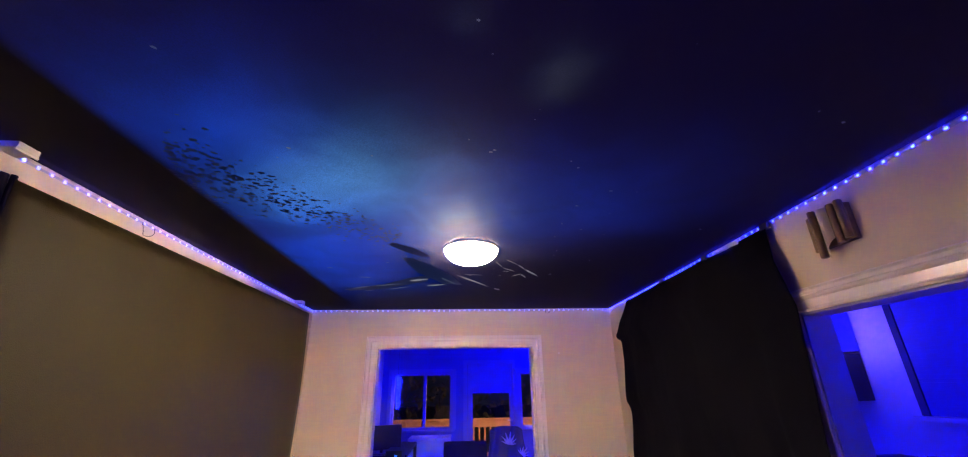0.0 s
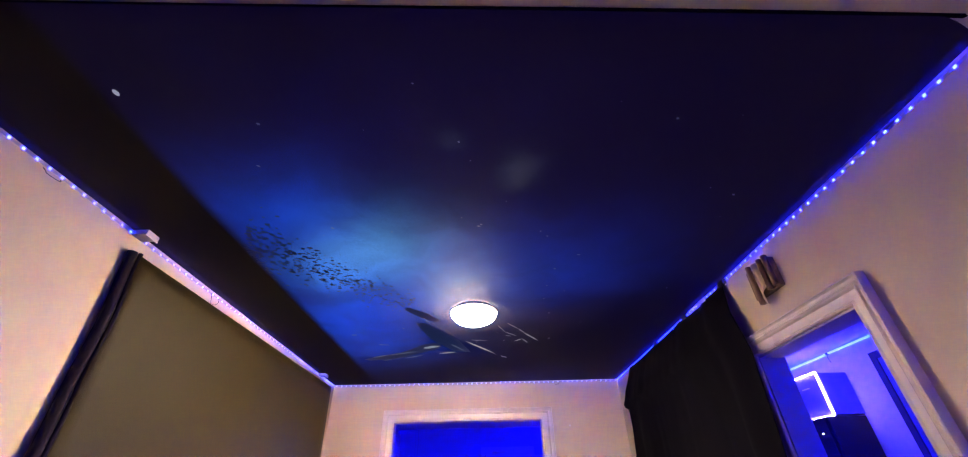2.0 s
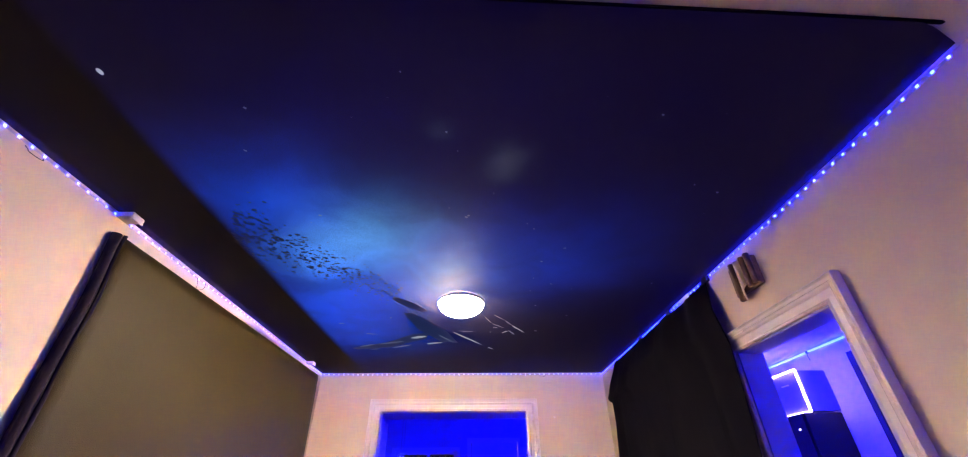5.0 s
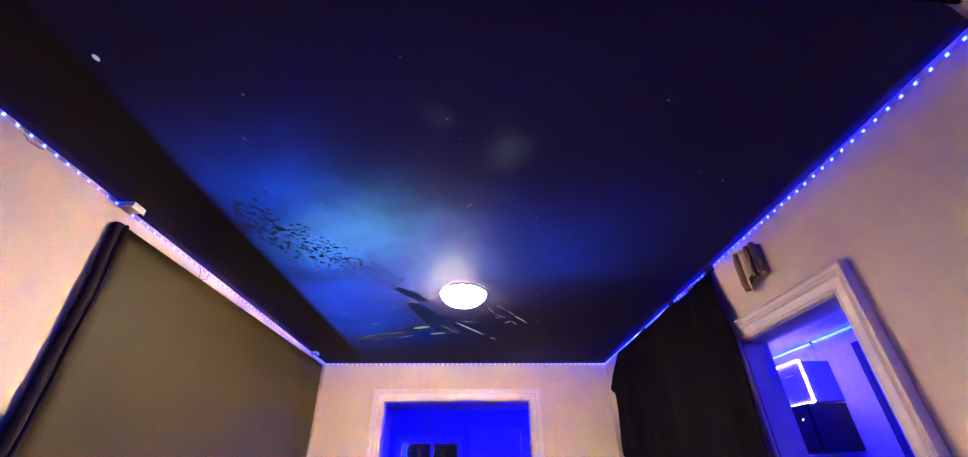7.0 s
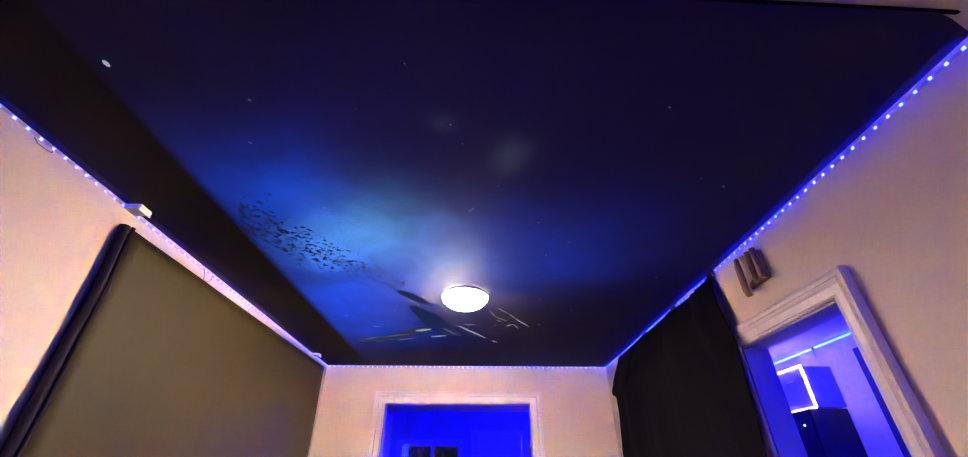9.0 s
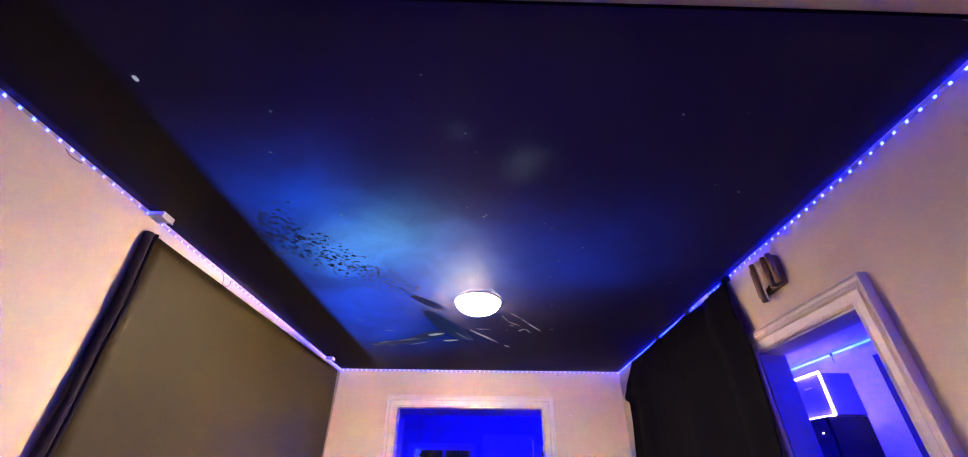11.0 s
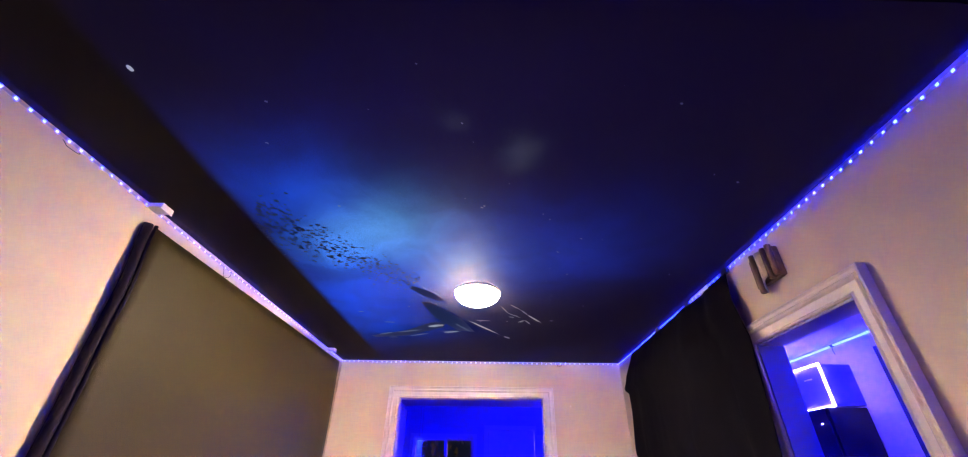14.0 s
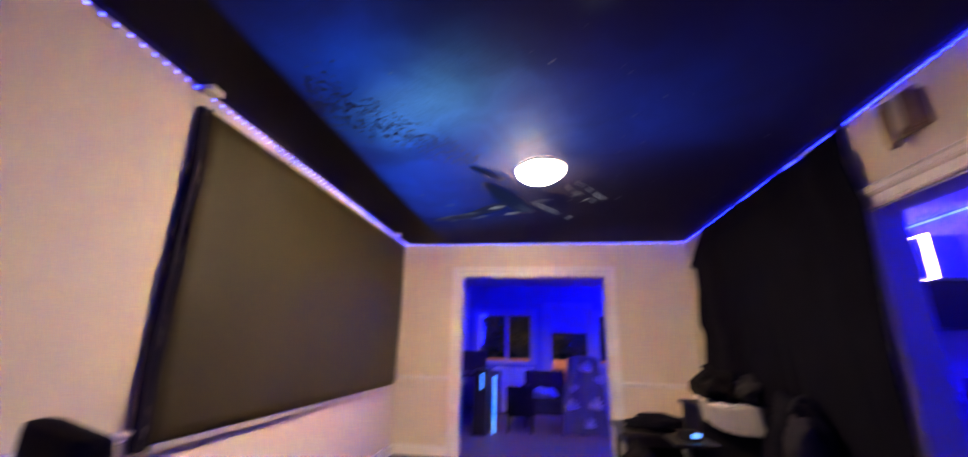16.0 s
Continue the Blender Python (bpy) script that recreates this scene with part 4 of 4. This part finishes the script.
for x, z, s, tn in ((0.02, 0.86, 0.15, 10), (-0.17, 0.34, 0.15, -12), (0.14, 0.36, 0.16, 15), (0.20, 0.72, 0.11, 40), (-0.12, 0.60, 0.10, -50), (0.05, 0.12, 0.14, 5)):
    part("leaf_print", leaf_fan(x, z, s * 1.15, tn), M_PRINT, high, "pale printed leaf")

# deck, railing and woods outside
solid("deck", boxes((-4.5, 4.5, KY + T, 11.4, -0.20, -0.065)), M_WOOD, "timber deck outside the window", kind="structure")
rail = thing("deck_railing", (0, 11.2, -0.065), "orange-lit timber deck railing outside", "railing")
part("top_rail", boxes((-4.4, 4.4, -0.07, 0.07, 0.90, 0.94), bevel=0.005), M_WOOD, rail)
part("upper_rail", boxes((-4.4, 4.4, -0.02, 0.02, 0.74, 0.895), bevel=0.003), M_WOOD, rail)
part("lower_rail", boxes((-4.4, 4.4, -0.02, 0.02, 0.10, 0.18), bevel=0.003), M_WOOD, rail)
bal = mesh_of("baluster", boxes((-0.018, 0.018, -0.056, -0.021, 0.09, 0.89), bevel=0.003), M_WOOD)
for i in range(60):
    o = new("baluster", bal)
    o.parent = rail
    o.location = (-4.2 + 0.14 * i, 0, 0)
for xx in (-3.6, -1.7, 0.2, 2.1, 4.0):
    part("post", moved(boxes((-0.045, 0.045, 0.022, 0.11, -0.02, 0.90), bevel=0.004), xx), M_WOOD, rail)


def hedge():
    rnd = random.Random(8)
    bm = bmesh.new()
    for _ in range(2600):
        c = Vector((rnd.uniform(-6, 6), rnd.uniform(13.0, 15.5), rnd.uniform(-0.5, 4.2)))
        s = rnd.uniform(0.06, 0.17)
        m = Matrix.Translation(c) @ Euler((rnd.random() * 6, rnd.random() * 6, rnd.random() * 6)).to_matrix().to_4x4()
        f = [bm.verts.new(m @ Vector(p)) for p in ((-s, 0, 0), (0, -0.5 * s, 0.1 * s), (s, 0, 0), (0, 0.5 * s, 0.1 * s))]
        bm.faces.new(f)
    return bm


solid("dark_foliage", hedge(), M_BARK, "dark night-time foliage behind the deck", "foliage", kind="stuff")
solid("ground", boxes((-40, 40, 11.45, 60, -0.7, -0.6)), M_BARK, "dark ground beyond the deck", kind="structure")

# ---- east room ----
strip_e = bar("led_strip", (EX - 0.016, EX - 0.004, 3.75, EY1 - 0.1, 2.403, 2.418), M_STRIPE, "blue light strip along the east room's ceiling edge", group="light strips beyond")
strip_f = bar("led_strip", (EX - 0.016, EX - 0.004, EY0 + 0.1, 3.72, 2.406, 2.421), M_STRIPE, "blue light strip along the east room's ceiling edge", group="light strips beyond")
bar("led_strip", (XE + T + 0.004, XE + T + 0.016, EY0 + 0.1, EY1 - 0.3, 2.385, 2.400), M_STRIPE, "blue light strip over the side doorway", group="light strips beyond")
joint = thing("strip_joint", (EX, 3.735, 2.408), "small dark plug joining two light strips", "plug")
part("plug", boxes((-0.022, -0.001, -0.014, 0.014, -0.008, 0.014), bevel=0.002), M_DARKP, joint)
part("lead", tube([(-0.012, 0, -0.006), (-0.02, 0.004, -0.04), (-0.012, 0, -0.08)], 0.003, 6), M_DARKP, joint, smooth=True)

# cabinet, counter and jar wear the wall paint tinted with the blue light
upper = thing("wall_cabinet", (EX - 0.055, 3.64, 1.835), "blue-tinted wall cabinet edged with a bright violet light strip", "cabinet")
part("body", boxes((-0.225, 0.053, 0, 0.80, 0, 0.37), bevel=0.004), M_BLUETINT, upper)
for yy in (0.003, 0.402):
    d = part("door", boxes((-0.243, -0.227, yy, yy + 0.395, 0.005, 0.365), bevel=0.003), M_BLUETINT, upper)
    part("handle", boxes((-0.258, -0.2435, yy + 0.15, yy + 0.25, 0.255, 0.265), bevel=0.002), M_CHROME, d)
part("edge_light", boxes((-0.256, -0.244, -0.012, 0.002, -0.012, 0.38), bevel=0.002), M_PINK, upper, "glowing violet-white strip")
part("edge_light", boxes((-0.256, -0.244, 0.003, 0.80, -0.014, -0.002), bevel=0.002), M_PINK, upper, "glowing violet-white strip")
part("edge_light", boxes((-0.256, -0.244, 0.003, 0.80, 0.371, 0.381), bevel=0.002), M_PINK, upper, "glowing violet-white strip")
dark = thing("black_cabinet", (EX, 3.95, 1.42), "black two-door cabinet hanging under the lit cabinet", "cabinet")
part("body", boxes((-0.365, -0.002, -0.30, 0.30, 0, 0.400), bevel=0.005), M_DARKP, dark)
for yy in (-0.275, 0.003):
    part("door", boxes((-0.381, -0.367, yy, yy + 0.272, 0.006, 0.394), bevel=0.003), M_DARKP, dark)
part("indicator", boxes((-0.386, -0.3815, -0.19, -0.175, 0.262, 0.275)), M_DOT, dark, "small white indicator light")
ew = thing("window_3", (EX, 2.62, 1.32), "east room window with a closed blue blind", "window", kind="structure")
for d in ((-0.030, -0.001, 0.60, 0.66, 0.0, 0.96), (-0.030, -0.001, -0.66, -0.60, 0.0, 0.96), (-0.030, -0.001, -0.599, 0.599, 0.90, 0.96)):
    part("window_frame", boxes(d, bevel=0.004), M_NAVY, ew)
part("window_sill", boxes((-0.075, -0.001, -0.70, 0.70, -0.035, -0.001), bevel=0.005), M_WHITETINT, ew)
part("apron", boxes((-0.022, -0.001, -0.66, 0.66, -0.10, -0.036), bevel=0.004), M_WHITETINT, ew)
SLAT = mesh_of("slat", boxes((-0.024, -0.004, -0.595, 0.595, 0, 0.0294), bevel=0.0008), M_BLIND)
for k in range(30):
    o = new("slat", SLAT)
    o.parent = ew
    o.matrix_basis = pose(0, 0, 0.004 + 0.0298 * k)
counter = thing("counter", (EX, 3.3, 0), "blue-tinted pale kitchen counter along the east room's wall", "counter")
part("body", boxes((-0.56, -0.002, -1.2, 1.4, 0.1, 0.86), bevel=0.004), M_BLUETINT, counter)
part("worktop", boxes((-0.60, -0.002, -1.22, 1.42, 0.862, 0.90), bevel=0.006), M_BLUETINT, counter)
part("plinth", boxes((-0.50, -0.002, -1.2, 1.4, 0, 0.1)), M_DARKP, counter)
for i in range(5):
    part("door", boxes((-0.578, -0.561, -1.18 + 0.515 * i, -0.69 + 0.515 * i, 0.12, 0.85), bevel=0.003), M_BLUETINT, counter)
oven = thing("microwave", (3.1, 3.24, 0.90), "small black microwave standing on the counter", "microwave")
part("body", boxes((-0.02, 0.26, -0.14, 0.14, 0.01, 0.15), bevel=0.006), M_DARKP, oven)
part("door", boxes((-0.034, -0.021, -0.138, 0.06, 0.015, 0.145), bevel=0.003), M_DARKP, oven)
part("panel", boxes((-0.030, -0.021, 0.064, 0.138, 0.015, 0.145), bevel=0.002), M_DARKP, oven)
charger = thing("wall_plug", (EX, 4.08, 1.18), "white wall plug with a small bright indicator", "plug")
part("body", boxes((-0.035, -0.001, -0.025, 0.025, -0.035, 0.035), bevel=0.004), M_WHITETINT, charger)
part("indicator", boxes((-0.039, -0.0355, -0.008, 0.008, -0.006, 0.010)), M_DOT, charger, "small white light")
jar = thing("kitchen_jar", (3.15, 2.92, 0.90), "blue-tinted pale jar standing on the counter", "jar")
part("body", lathe([(0, 0), (0.05, 0), (0.055, 0.01), (0.055, 0.15), (0.04, 0.17), (0, 0.17)], 24), M_BLUETINT, jar, smooth=True)
part("lid", lathe([(0, 0.171), (0.045, 0.171), (0.045, 0.195), (0, 0.197)], 24), M_DARKP, jar, smooth=True)
solid("black_stool", moved(boxes((-0.17, 0.17, -0.17, 0.17, 0.62, 0.68), (-0.15, -0.12, -0.15, -0.12, 0, 0.62), (0.12, 0.15, -0.15, -0.12, 0, 0.62), (-0.15, -0.12, 0.12, 0.15, 0, 0.62), (0.12, 0.15, 0.12, 0.15, 0, 0.62), bevel=0.006), 2.6, 2.35), M_DARKP, "black square stool before the counter", "stool")

# filled nail holes on the painted walls
M_FILL = mat("wall_filler", (0.78, 0.74, 0.68), 0.8, vary=0.1, fine=120, bump=0.3)
rnd = random.Random(11)
for px, pz in ((1.03, 1.93),):
    bm = bmesh.new()
    bm.faces.new([bm.verts.new((px + 0.014 * (0.7 + 0.5 * rnd.random()) * math.cos(a * 0.6283), YN - 0.0014, pz + 0.012 * (0.7 + 0.5 * rnd.random()) * math.sin(a * 0.6283))) for a in range(10)])
    bmesh.ops.solidify(bm, geom=bm.faces[:], thickness=0.001)
    solid("wall_patch", bm, M_FILL, "small dab of white filler on the beige wall", "wall patch")
